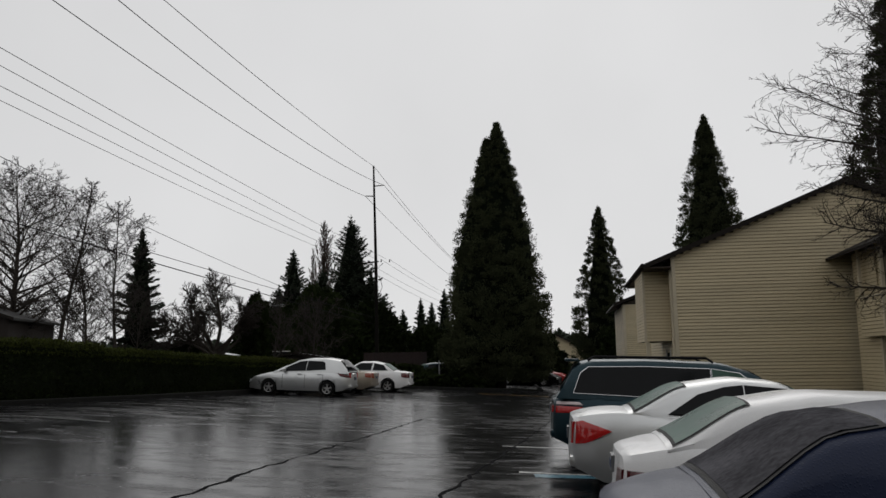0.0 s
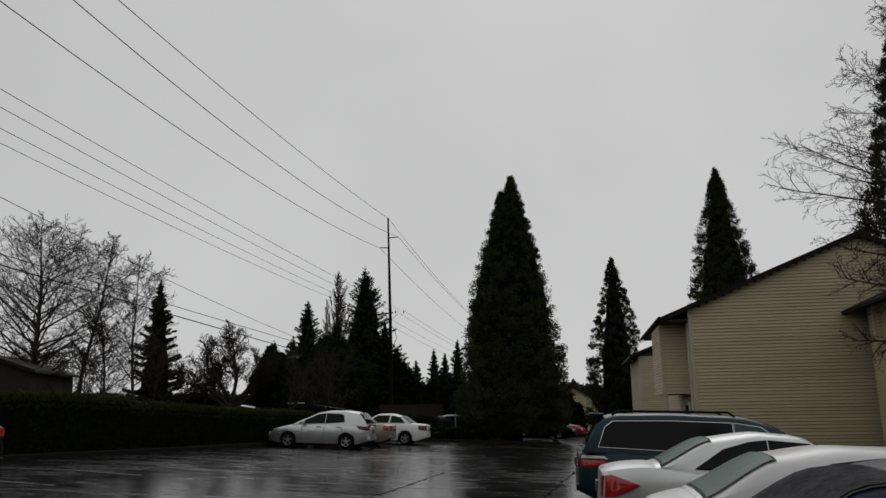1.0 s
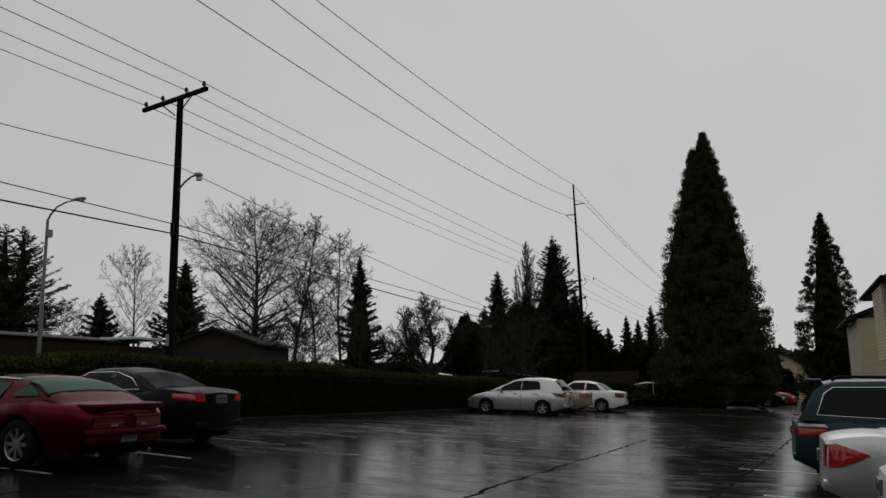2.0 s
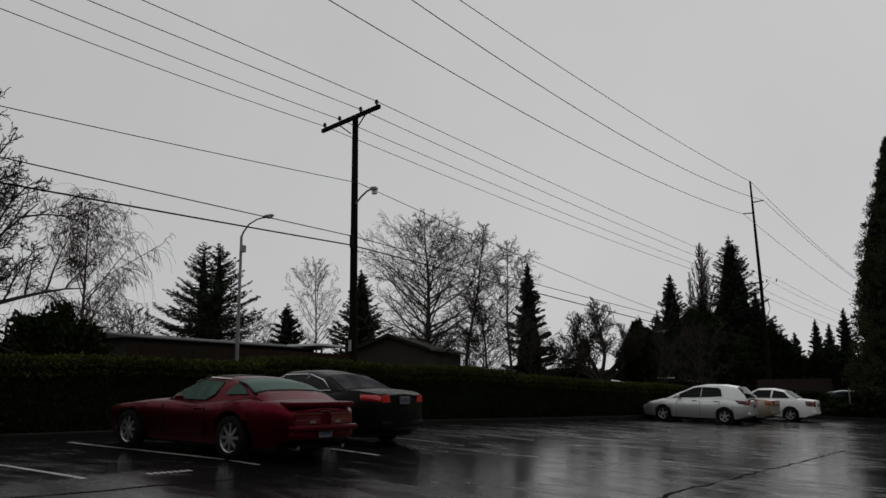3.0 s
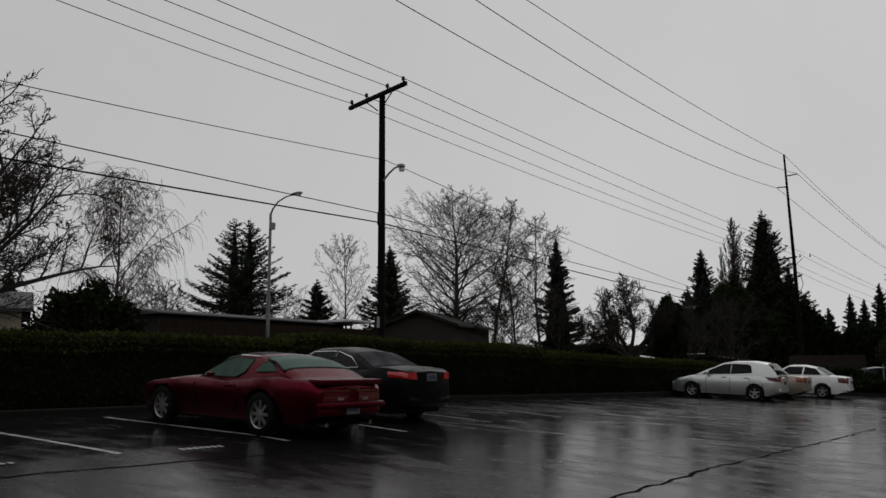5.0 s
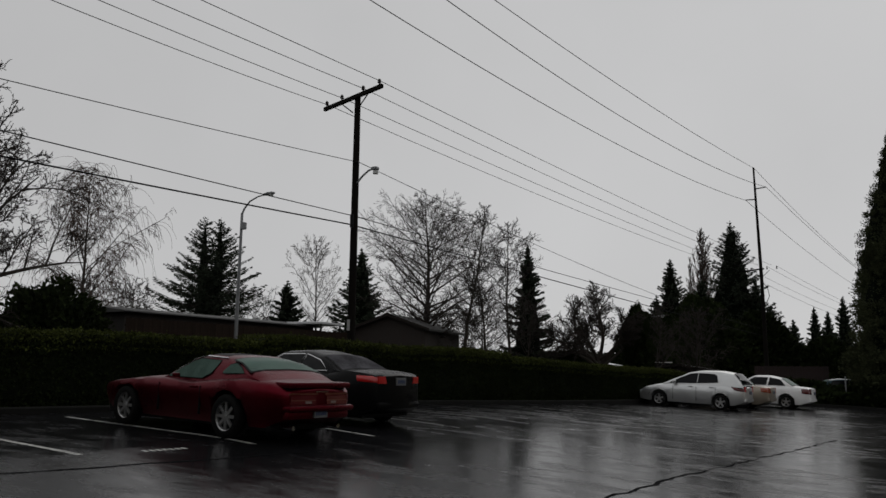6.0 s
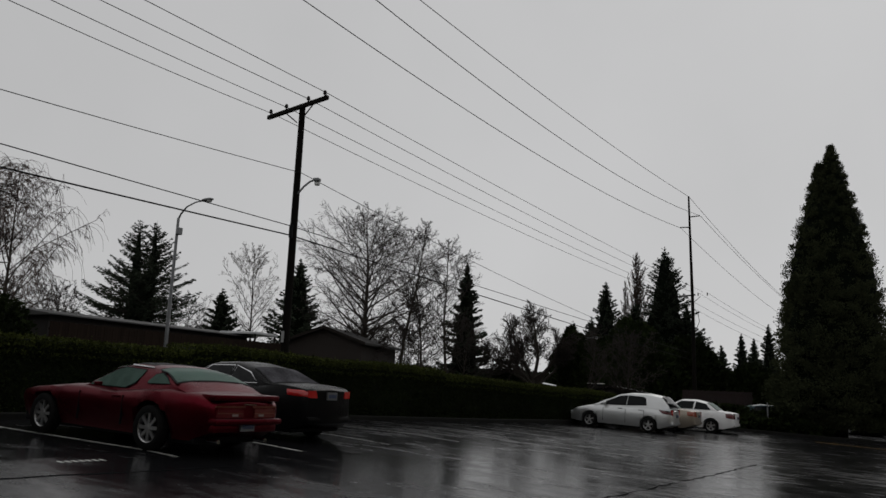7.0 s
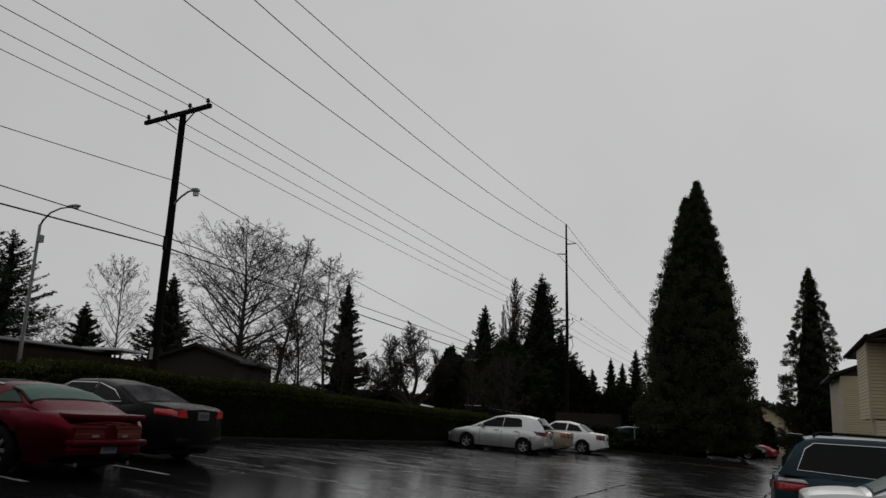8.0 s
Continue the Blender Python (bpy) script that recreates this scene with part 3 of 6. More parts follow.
def bare_tree(m, H, R, label, seed, trunk_r=0.16, material=None, boughs=30, rise=0.5, weep=0.0, lean=(0, 0), name="bare_tree", twig=0.012, first=0.22, dense=1.0):
    """A tree with one stem to its top and boughs all the way up."""
    rng = random.Random(seed)
    root = thing(name, m, label, "tree")
    wood, fine, tips = Geo(), Geo(), []
    pts, dirs = limb(wood, rng, Vector((0, 0, -0.2)), Vector((lean[0], lean[1], 1)).normalized(), H, trunk_r, twig, 12, 0.035, 0.03, 8)
    for c in range(boughs):
        f = first + (0.98 - first) * (c + rng.random()) / boughs
        i = min(11, int(f * 12))
        q = pts[i].lerp(pts[i + 1], f * 12 - i)
        a = c * 2.4 + rng.uniform(-0.5, 0.5)
        v = (f - first) / (1 - first)
        ln = R * rng.uniform(0.75, 1.15) * (0.55 + 0.95 * v if v < 0.35 else 0.88 * (1 - (v - 0.35) / 0.65) ** 0.75 + 0.08) * 1.05
        out = Vector((math.cos(a), math.sin(a), 0.25 + rise * (0.6 + 0.8 * v))).normalized()
        r = max(twig * 1.5, trunk_r * (1 - f) * 0.5)
        p2, d2 = limb(wood if r > 0.03 else fine, rng, q, out, ln * (1 + 0.35 * min(1, rise)), r, twig * 1.2, 6, 0.075, 0.05 * rise - 0.05 * weep, 5 if r > 0.03 else 3)
        for k in range(int(9 * weep)):
            j = rng.randrange(2, len(p2))
            aside = Vector((rng.gauss(0, 0.5), rng.gauss(0, 0.5), 0.2))
            limb(fine, rng, p2[j], (d2[j] * 0.5 + aside).normalized(), rng.uniform(1.2, 3.2), twig, twig * 0.6, 7, 0.1, -0.45, 3)
        twigs(fine, rng, p2, d2, ln * 0.6, r * 0.6, max(4, int(8 * dense)), 0, twig, 0.62 if rise < 1.5 else 0.4, 0.03 * rise - 0.3 * weep, tips)
    return finish_tree(root, wood, fine, material, tips, 0, seed)


def spreading_tree(m, H, R, label, seed, trunk_r=0.3, limbs=8, material=None, lean=(0, 0), leaves=0, twig=0.012, name="bare_tree", bole=0.3, forks=8, shoots=8, clear=2, ups=(0.4, 0.65, 0.95, 1.3, 2.2)):
    """A short bole that parts into long crooked limbs, each forking on its way to the rim of a domed crown."""
    rng = random.Random(seed)
    root = thing(name, m, label, "tree")
    wood, fine, tips = Geo(), Geo(), []
    pts, dirs = limb(wood, rng, Vector((0, 0, -0.2)), Vector((lean[0], lean[1], 1)).normalized(), H * bole, trunk_r, trunk_r * 0.8, 5, 0.06, 0.03, 9)
    hub = pts[-1]
    for c in range(limbs):
        a = 2.4 * c + rng.uniform(-0.35, 0.35)
        up = ups[c % len(ups)]
        out = Vector((math.cos(a), math.sin(a), up)).normalized()
        top = H - hub.z
        ln = 1.0 / math.sqrt((out.x ** 2 + out.y ** 2) / R ** 2 + out.z ** 2 / top ** 2) * rng.uniform(0.82, 0.98)
        q = hub.lerp(pts[3], rng.random())
        p2, d2 = limb(wood, rng, q, out, ln * 1.12, trunk_r * 0.42, 0.02, 10, 0.12, 0.02, 6)
        for k in range(forks):
            i = clear + int(k * (10 - clear) / forks)
            side = d2[i].cross(Vector((rng.gauss(0, 1), rng.gauss(0, 1), rng.gauss(0, 1)))).normalized()
            reach = ln * rng.uniform(0.28, 0.46) * (1.15 - 0.05 * k)
            p3, d3 = limb(wood, rng, p2[i], (d2[i] * 0.6 + side * 0.65 + Vector((0, 0, 0.2))).normalized(), reach, max(0.025, trunk_r * 0.11), 0.014, 6, 0.16, 0.03, 5)
            twigs(fine, rng, p3, d3, reach * 0.7, 0.024, shoots, 0, twig, 0.66, 0.02, tips)
    return finish_tree(root, wood, fine, material, tips, leaves, seed)


def shrub(m, rx, ry, h, label, seed, material=None, n=5000, size=0.1, name="shrub"):
    root = thing(name, m, label, "shrub")
    rng = np.random.default_rng(seed)
    d = rng.normal(0, 1, (n, 3))
    d[:, 2] = np.abs(d[:, 2])
    d /= np.linalg.norm(d, axis=1, keepdims=True)
    k = np.array([1 + 0.3 * noise.noise(Vector(v * 2.3) + Vector((seed, 0, 0))) for v in d])[:, None]
    c = d * k * np.array([rx, ry, h]) * rng.uniform(0.75, 1.0, (n, 1))
    part_ob = stuff_mesh("crown", *sprays(c, d + rng.normal(0, 0.6, c.shape), rng.uniform(0.6, 1.3, n) * size, rng), material or HEDGE_LEAF, root)
    part_ob["kind"] = "stuff"
    # core dome in the same painted inner shade as the hedge body
    g = Geo()
    rows, cols = 9, 18
    pts = []
    for i in range(rows):
        e = math.pi / 2 * i / (rows - 1)
        for j in range(cols):
            a = 2 * math.pi * j / cols
            v = Vector((math.cos(a) * math.cos(e), math.sin(a) * math.cos(e), math.sin(e)))
            q = 0.85 * (1 + 0.3 * noise.noise(v * 2.3 + Vector((seed, 0, 0))))
            pts.append((v.x * rx * q, v.y * ry * q, v.z * h * q - 0.1))
    g.add(pts, [(i * cols + j, i * cols + (j + 1) % cols, (i + 1) * cols + (j + 1) % cols, (i + 1) * cols + j) for i in range(rows - 1) for j in range(cols)])
    part("inner_shade_core", g, HEDGE_CORE, root, smooth=True)
    return root


# sequoias of the lot
FULL = lambda u: (1.0 - u ** 1.75) * np.minimum(1.0, 0.74 + 2.4 * u)


def sequoia(m, H, R, label, seed, clumps, per, size, core, tops=((0, 0, 1.0),), open_=0.0):
    """A conical evergreen of rounded upturned foliage clumps, with gaps between them."""
    root = thing("sequoia_tree", m, label, "tree")
    rng = np.random.default_rng(seed)
    g = Geo()
    for tx, ty, k in tops:
        g.tube([(0, 0, -0.3), (tx * 0.5, ty * 0.5, H * 0.4), (tx, ty, H * k * 0.97)], [H * 0.03, H * 0.018, 0.03], 8)
    part("trunk", g, BARK, root, smooth=True)
    vs, fs, k0 = [], [], 0
    for tx, ty, k in tops:
        hh, nc = H * k, int(clumps / len(tops))
        u = 0.05 + 0.94 * rng.random(nc) ** 1.25
        az = rng.uniform(0, 2 * np.pi, nc)
        wave = np.array([noise.noise((math.cos(a) * 1.8, math.sin(a) * 1.8, v * H * 0.5 + seed)) for a, v in zip(az, u)])
        keep = wave > open_ - 0.75
        u, az, wave = u[keep], az[keep], wave[keep]
        nc = len(u)
        r = R * FULL(u) * (1 - 0.42 * rng.random(nc) ** 1.6) * (1 + 0.16 * wave) * 0.97
        cr = R * (0.055 + 0.10 * (1 - u)) * rng.uniform(0.6, 1.4, nc)
        zc = u * hh - 0.05 * r
        pick = rng.integers(0, nc, int(per * nc))
        n = len(pick)
        ball = np.clip(rng.normal(0, 0.42, (n, 3)), -0.75, 0.75)
        o = np.stack([np.cos(az[pick]), np.sin(az[pick]), np.zeros(n)], 1)
        c = np.stack([np.cos(az) * r, np.sin(az) * r, zc], 1)[pick] + ball * cr[pick][:, None] * np.array([1, 1, 0.8])
        lift = np.minimum(1, c[:, 2] / hh + 0.3)
        c += np.stack([tx * lift, ty * lift, np.zeros(n)], 1)
        c[:, 2] = np.clip(c[:, 2], 0.3, hh)
        d = o * 0.5 + ball * 0.7 + np.array([0, 0, 0.45]) + rng.normal(0, 0.4, (n, 3))
        v, q = sprays(c, d, size * (0.55 + 0.45 * (1 - u[pick])) * rng.uniform(0.6, 1.3, n), rng, 0.42)
        vs.append(v)
        fs.append(q + k0)
        k0 += len(v)
        tip = np.stack([np.full(90, tx), np.full(90, ty), hh * rng.uniform(0.93, 1.0, 90)], 1) + rng.normal(0, 0.02, (90, 3)) * R
        v, q = sprays(tip, rng.normal(0, 0.5, (90, 3)) + np.array([0, 0, 0.9]), size * rng.uniform(0.4, 0.8, 90), rng)
        vs.append(v)
        fs.append(q + k0)
        k0 += len(v)
    stuff_mesh("crown", np.concatenate(vs), np.concatenate(fs), SEQUOIA, root)["kind"] = "stuff"
    # dark core behind the clumps, coloured as the crown's inner shade
    g = Geo()
    for tx, ty, k in tops:
        hh, rows, cols = H * k, 26, 22
        pts = []
        for i in range(rows):
            u = 0.08 + 0.86 * i / (rows - 1)
            for j in range(cols):
                a = 2 * math.pi * j / cols
                rr = R * core * FULL(u) * (1 + 0.3 * noise.noise((math.cos(a) * 2.2, math.sin(a) * 2.2, u * H * 0.6 + seed)))
                pts.append((math.cos(a) * rr + tx * min(1, u + 0.3), math.sin(a) * rr + ty, u * hh))
        g.add(pts, [(i * cols + j, i * cols + (j + 1) % cols, (i + 1) * cols + (j + 1) % cols, (i + 1) * cols + j) for i in range(rows - 1) for j in range(cols)]
              + [tuple(range(cols))])
    part("inner_shade_core", g, CONIFER_CORE, root, smooth=True)
    return root


sequoia(upright(4.0, 50), 16.9, 3.45, "tall dense dark green sequoia on the planted island", 1, 3000, 95, 0.085, 0.78, tops=((0.3, 0, 1.0), (-0.35, 0.2, 0.945)))
sequoia(upright(15.6, 75), 16.6, 3.4, "slender dark green sequoia beyond the apartments", 2, 900, 80, 0.11, 0.45, open_=0.25)
sequoia(upright(16.9, 48), 17.0, 3.25, "tall dark green sequoia behind the apartment roof", 3, 1500, 80, 0.085, 0.58, open_=0.2)
sequoia(upright(20.6, 33.6), 19.8, 3.4, "very tall dark sequoia rising behind the apartment roof", 4, 1500, 80, 0.1, 0.55, open_=0.25)

# firs beyond the hedge
for x, y, H, R, seed, tops, label in (
        (-58.9, 62, 16.6, 9.5, 11, ((-0.9, 0, 1.0), (1.0, 0.3, 0.985)), "broad double-topped dark fir beyond the houses"),
        (-38.9, 50, 7.6, 3.2, 12, ((0, 0, 1.0),), "small dark fir beside a bare birch"),
        (-38.4, 60, 11.6, 4.8, 13, ((0, 0, 1.0),), "dark fir behind the wooden power pole"),
        (-23.0, 62, 11.3, 3.0, 14, ((0, 0, 1.0),), "narrow dark fir among bare trees"),
        (-15.6, 85, 13.0, 4.6, 15, ((0, 0, 1.0),), "dark fir beside bare poplars"),
        (-9.7, 88, 17.4, 7.4, 16, ((0, 0, 1.0),), "tall dark fir beside the tall power pole"),
        (-6.6, 95, 9.0, 3.2, 31, ((0, 0, 1.0),), "dark fir in the far row"),
        (-5.2, 110, 8.3, 2.8, 17, ((0, 0, 1.0),), "far dark fir in a distant row"),
        (-2.7, 110, 10.0, 2.8, 18, ((0, 0, 1.0),), "far dark fir in a distant row"),
        (-1.2, 112, 9.6, 2.4, 19, ((0, 0, 1.0),), "far dark fir in a distant row"),
        (0.6, 108, 11.2, 3.0, 20, ((0, 0, 1.0),), "far dark fir in a distant row"),
        (14.3, 95, 5.8, 1.5, 21, ((0, 0, 1.0),), "small far dark fir by the drive"),
        (-12.6, 86, 11.0, 4.6, 23, ((0, 0, 1.0),), "dark fir among bare poplars"),
        (-7.4, 87, 11.0, 4.4, 24, ((0, 0, 1.0),), "dark fir behind the tall power pole"),
        (-18.2, 90, 9.6, 4.0, 25, ((0, 0, 1.0),), "dark fir at the edge of the far grove"),
        (-64, 40, 9.0, 2.6, 22, ((0, 0, 1.0),), "dark fir behind the pale house")):
    conifer(upright(x, y), H, R, label, seed, n=int((2600 + 900 * H) * (4.2 if R > 8 else 2.3)), size=0.24, droop=0.3, base=0.03, shape=lambda u: (1 - u) ** 0.9, ragged=0.36, tops=tops, name="fir_tree",
            gap=0.6 if R > 8 else 0.36, core=0.12 if R > 8 else 0.45)

# bare trees beyond the hedge
spreading_tree(upright(-26.9, 14.0), 9.9, 7.4, "big bare spreading tree with a few clinging leaves", 41, trunk_r=0.36, limbs=18, leaves=420, lean=(-0.02, 0.05), twig=0.0135, bole=0.28, forks=9, shoots=11)
bare_tree(upright(-37.4, 30), 11.6, 3.9, "bare weeping birch with drooping russet twigs", 42, trunk_r=0.14, material=RED_TWIG, boughs=40, weep=1.1, rise=0.9, twig=0.0115, dense=1.5)
bare_tree(upright(-50.9, 70), 15.0, 4.2, "pale bare birch behind the houses", 43, trunk_r=0.15, material=PALE_TWIG, boughs=30, rise=0.9, twig=0.0149, dense=1.2, first=0.3)
bare_tree(upright(-25.0, 48), 12.9, 6.0, "tall bare alder with fine dark twigs", 44, trunk_r=0.26, boughs=64, rise=0.35, twig=0.0115, dense=1.6, first=0.2)
bare_tree(upright(-23.3, 50), 13.0, 3.3, "tall slim bare alder beside its twin", 45, trunk_r=0.17, boughs=26, rise=0.6, lean=(0.05, 0), twig=0.0115, dense=1.5, first=0.3)
bare_tree(upright(-20.6, 52), 11.4, 3.4, "slim bare alder with fine twigs", 46, trunk_r=0.14, boughs=28, rise=0.6, lean=(0.03, 0), twig=0.0115, dense=1.5, first=0.25)
bare_tree(upright(-22.4, 52), 9.6, 3.0, "small bare alder between two taller ones", 47, trunk_r=0.12, boughs=24, rise=0.6, lean=(-0.04, 0), twig=0.0115, dense=1.5, first=0.25)
bare_tree(upright(-24.3, 55), 6.4, 3.4, "low bare thicket tree at the foot of the alders", 55, trunk_r=0.09, boughs=26, rise=0.7, twig=0.0115, first=0.06)
bare_tree(upright(-20.8, 56), 6.0, 3.2, "low bare thicket tree at the foot of the alders", 56, trunk_r=0.09, boughs=26, rise=0.7, twig=0.0115, first=0.06)
spreading_tree(upright(-16.4, 60), 7.7, 4.3, "low round bare fruit tree with twisted limbs", 48, trunk_r=0.34, limbs=15, twig=0.018, bole=0.27, forks=9, shoots=9, clear=5, ups=(0.6, 0.8, 1.05, 0.7, 1.6, 3.0))
bare_tree(upright(-13.0, 64), 6.4, 3.2, "low bare thicket tree beside dark shrubs", 49, trunk_r=0.1, boughs=26, rise=0.6, twig=0.0149, first=0.1)
bare_tree(upright(-13.7, 95), 17.8, 3.4, "tall narrow bare poplar with russet twigs", 50, trunk_r=0.2, material=RED_TWIG, boughs=90, rise=2.0, twig=0.0200, first=0.08, name="poplar_tree")
bare_tree(upright(-16.1, 97), 15.2, 2.4, "narrow bare poplar with pale twigs", 51, trunk_r=0.16, material=PALE_TWIG, boughs=44, rise=2.4, twig=0.0160, first=0.08, name="poplar_tree")
bare_tree(upright(-11.2, 96), 13.6, 2.6, "narrow bare poplar behind the tall fir", 57, trunk_r=0.16, material=RED_TWIG, boughs=44, rise=2.2, twig=0.0180, first=0.08, name="poplar_tree")
bare_tree(upright(-56.0, 66), 9.0, 4.4, "bare thicket tree beside the broad fir", 52, trunk_r=0.1, boughs=30, rise=0.7, twig=0.0155, first=0.1)
bare_tree(upright(-40.0, 32.5), 6.0, 3.4, "bare bushy tree below the weeping birch", 53, trunk_r=0.1, boughs=34, rise=0.7, twig=0.0121, first=0.06)
bare_tree(upright(-34.8, 31.5), 5.4, 2.8, "bare bushy tree beside the dark shrubs", 58, trunk_r=0.08, boughs=30, rise=0.7, twig=0.0121, first=0.06)
for x, y, H, R, seed in ((-27.6, 60, 5.6, 3.2, 110), (-11.0, 70, 6.4, 3.6, 113), (-30.5, 58, 5.4, 3.2, 114), (-47.0, 60, 6.4, 3.6, 115)):
    bare_tree(upright(x, y), H, R, "low bare winter thicket behind the hedge", seed, trunk_r=0.08, boughs=32, rise=0.7, twig=0.015, first=0.05, dense=1.2)
# bare tree before the apartments
bare_tree(upright(12.4, 19.4), 14.0, 3.8, "bare tree with long arching twigs before the apartments", 54, trunk_r=0.16, boughs=66, rise=0.12, twig=0.0065, first=0.24, dense=1.9)


def far_woods():
    rng = np.random.default_rng(8)
    n = 26000
    x = rng.uniform(-190, 60, n)
    y = rng.uniform(135, 160, n)
    h = np.array([4.6 + 2.6 * noise.noise((v * 0.07, 2, 0)) + 1.5 * noise.noise((v * 0.35, 9, 0)) for v in x])
    c = np.stack([x, y, 0.4 + np.maximum(0.2, h) * rng.random(n) ** 0.7], 1)
    ob = stuff_mesh("far_woods", *sprays(c, rng.normal(0, 1, (n, 3)) + np.array([0, 0, 0.8]), rng.uniform(0.4, 0.9, n), rng), FIR)
    tagged(ob, "low dark line of distant winter woods", "woods", kind="stuff")


far_woods()

# shrubs and dark masses under the trees
for x, y, rx, ry, h, seed, label in (
        (-32.5, 24.5, 3.6, 2.4, 4.6, 61, "big dark evergreen shrub behind the hedge"),
        (-36.0, 28.0, 3.0, 2.4, 3.6, 62, "dark evergreen shrub below the weeping birch"),
        (-13.9, 62, 1.15, 1.3, 6.4, 63, "tall dark evergreen shrub beside the fruit tree"),
        (-20.2, 64, 1.6, 1.4, 2.6, 64, "dark evergreen shrub among bare trees"),
        (-12.0, 80, 5.5, 3.0, 8.0, 65, "dark undergrowth below the firs"),
        (-17.0, 82, 4.5, 3.0, 6.5, 66, "dark undergrowth below the firs"),
        (-7.5, 84, 4.0, 3.0, 7.5, 67, "dark undergrowth below the firs"),
        (-2.0, 100, 6.0, 3.0, 5.0, 68, "dark undergrowth below the far firs"),
        (-1.6, 47.5, 2.4, 1.3, 1.25, 69, "low dark shrub on the planted island"),
        (1.5, 48.2, 2.2, 1.5, 1.2, 70, "low dark shrub on the planted island"),
        (9.0, 66, 1.8, 2.2, 3.6, 71, "dark shrub beside the drive"),
        (6.5, 60, 2.0, 2.0, 2.2, 72, "dark shrub beyond the sequoia"),
        (17, 70, 3.5, 3.5, 5.0, 73, "dark shrub below the slender sequoia"),
        (8.0, 108, 12, 3.0, 3.6, 74, "far dark shrubs across the end of the drive"),
        (-28.5, 50, 2.0, 1.5, 3.6, 75, "dark shrub beside the brown house"),
        (-60, 56, 6, 3, 5, 76, "dark shrubs below the broad fir")):
    shrub(upright(x, y), rx, ry, h, label, seed, n=int(2500 + 500 * rx * h), size=0.09 + 0.002 * y)


# ---- houses beyond the hedge ----
def gable_house(m, w, d, eave, ridge, wall_m, roof_m, label, over=0.4, name="house"):
    root = thing(name, m, label, "house")
    g = Geo().extrude([(-w / 2, 0, -0.3), (w / 2, 0, -0.3), (w / 2, 0, eave), (0, 0, ridge), (-w / 2, 0, eave)], (0, d, 0))
    part("wall", g, wall_m, root)
    k = (ridge - eave) / (w / 2)
    for s in (1, -1):
        g = Geo().extrude([(0, -over, ridge + 0.02), (s * (w / 2 + over), -over, eave - k * over + 0.02), (s * (w / 2 + over), -over, eave - k * over + 0.16), (0, -over, ridge + 0.18)], (0, d + 2 * over, 0))
        part("roof_slope", g, roof_m, root)
    win = part("window", Geo().box(-w * 0.28, -0.05, 0.95, -w * 0.06, 0.02, 2.0), WINDOW_GLASS, root)
    for z in (0.88, 2.0):
        part("window_frame", Geo().box(-w * 0.3, -0.03, z, -w * 0.04, -0.004, z + 0.07), WHITE_FRAME, root)
    part("fascia", Geo().extrude([(-w / 2 - over, -over - 0.03, eave - k * over), (0, -over - 0.03, ridge), (0, -over - 0.03, ridge + 0.2), (-w / 2 - over, -over - 0.03, eave - k * over + 0.18)], (0, 0.028, 0))
         .extrude([(w / 2 + over, -over - 0.03, eave - k * over), (0, -over - 0.03, ridge), (0, -over - 0.03, ridge + 0.2), (w / 2 + over, -over - 0.03, eave - k * over + 0.18)], (0, 0.028, 0)), GUTTER, root)
    return root


gable_house(upright(-37.0, 13.0, -32), 7.0, 9.5, 2.9, 3.75, CREAM_WALL, GREY_ROOF, "pale single-storey house with a grey wet roof")
gable_house(upright(-25.7, 44, 8), 5.0, 7, 3.25, 4.1, UMBER_WALL, SHINGLE, "low brown house with a dark shingle roof")


def long_building():
    root = thing("long_building", upright(-31.5, 28, -2), "long low dark building with a pale roof edge", "building")
    part("wall", Geo().box(-6, 0, -0.3, 0, 15, 3.35), BROWN_WALL, root)
    part("roof", Geo().extrude([(0.45, -0.4, 3.36), (0.45, -0.4, 3.44), (-3.0, -0.4, 3.86), (-6.4, -0.4, 3.44), (-6.4, -0.4, 3.36)], (0, 15.8, 0)), SHINGLE, root)
    part("roof_edge", Geo().box(0.46, -0.4, 3.38, 0.5, 15.4, 3.42), GREY_ROOF, root)
    for k in range(5):
        part("window", Geo().box(0.004, 1.5 + 2.9 * k, 1.3, 0.04, 2.7 + 2.9 * k, 2.5), WINDOW_GLASS, root)


long_building()
root = thing("carport", upright(-30.3, 41.5, 8), "open carport with a pale flat metal roof", "carport")
part("roof", Geo().bevel_box(-1.6, 0, 3.55, 1.0, 3.0, 3.7, 0.03), PALE_ROOF, root)
for px in (-1.45, 0.85):
    for py in (0.15, 2.85):
        part("post", Geo().box(px - 0.05, py - 0.05, -0.1, px + 0.05, py + 0.05, 3.549), BROWN_WALL, root)
for k, (x, y, turn) in enumerate(((-20, 66, 5), (-12.5, 70, 5))):
    gable_house(upright(x, y, turn), 8, 7, 1.1, 1.75, BROWN_WALL, PALE_ROOF, "far low house with a pale roof behind the hedge")
gable_house(upright(12.8, 88, -4), 7, 9, 2.9, 4.6, SIDING, GREY_ROOF, "far tan gabled house beyond the drive")


def plank_fence(m, length, h, material, label):
    root = thing("plank_fence", m, label, "fence")
    n = int(length / 0.16)
    shared = Geo().box(0, 0, 0, 0.15, 0.022, h).mesh("plank", material)
    for i in range(n):
        ob = new("plank", shared)
        ob.parent = root
        ob.location = (i * 0.16, 0.004 * (i % 3), 0.02 * math.sin(i * 2.1))
    part("rail", Geo().box(0, 0.035, 0.4, length, 0.08, 0.5), material, root)
    part("rail", Geo().box(0, 0.035, h - 0.4, length, 0.08, h - 0.3), material, root)


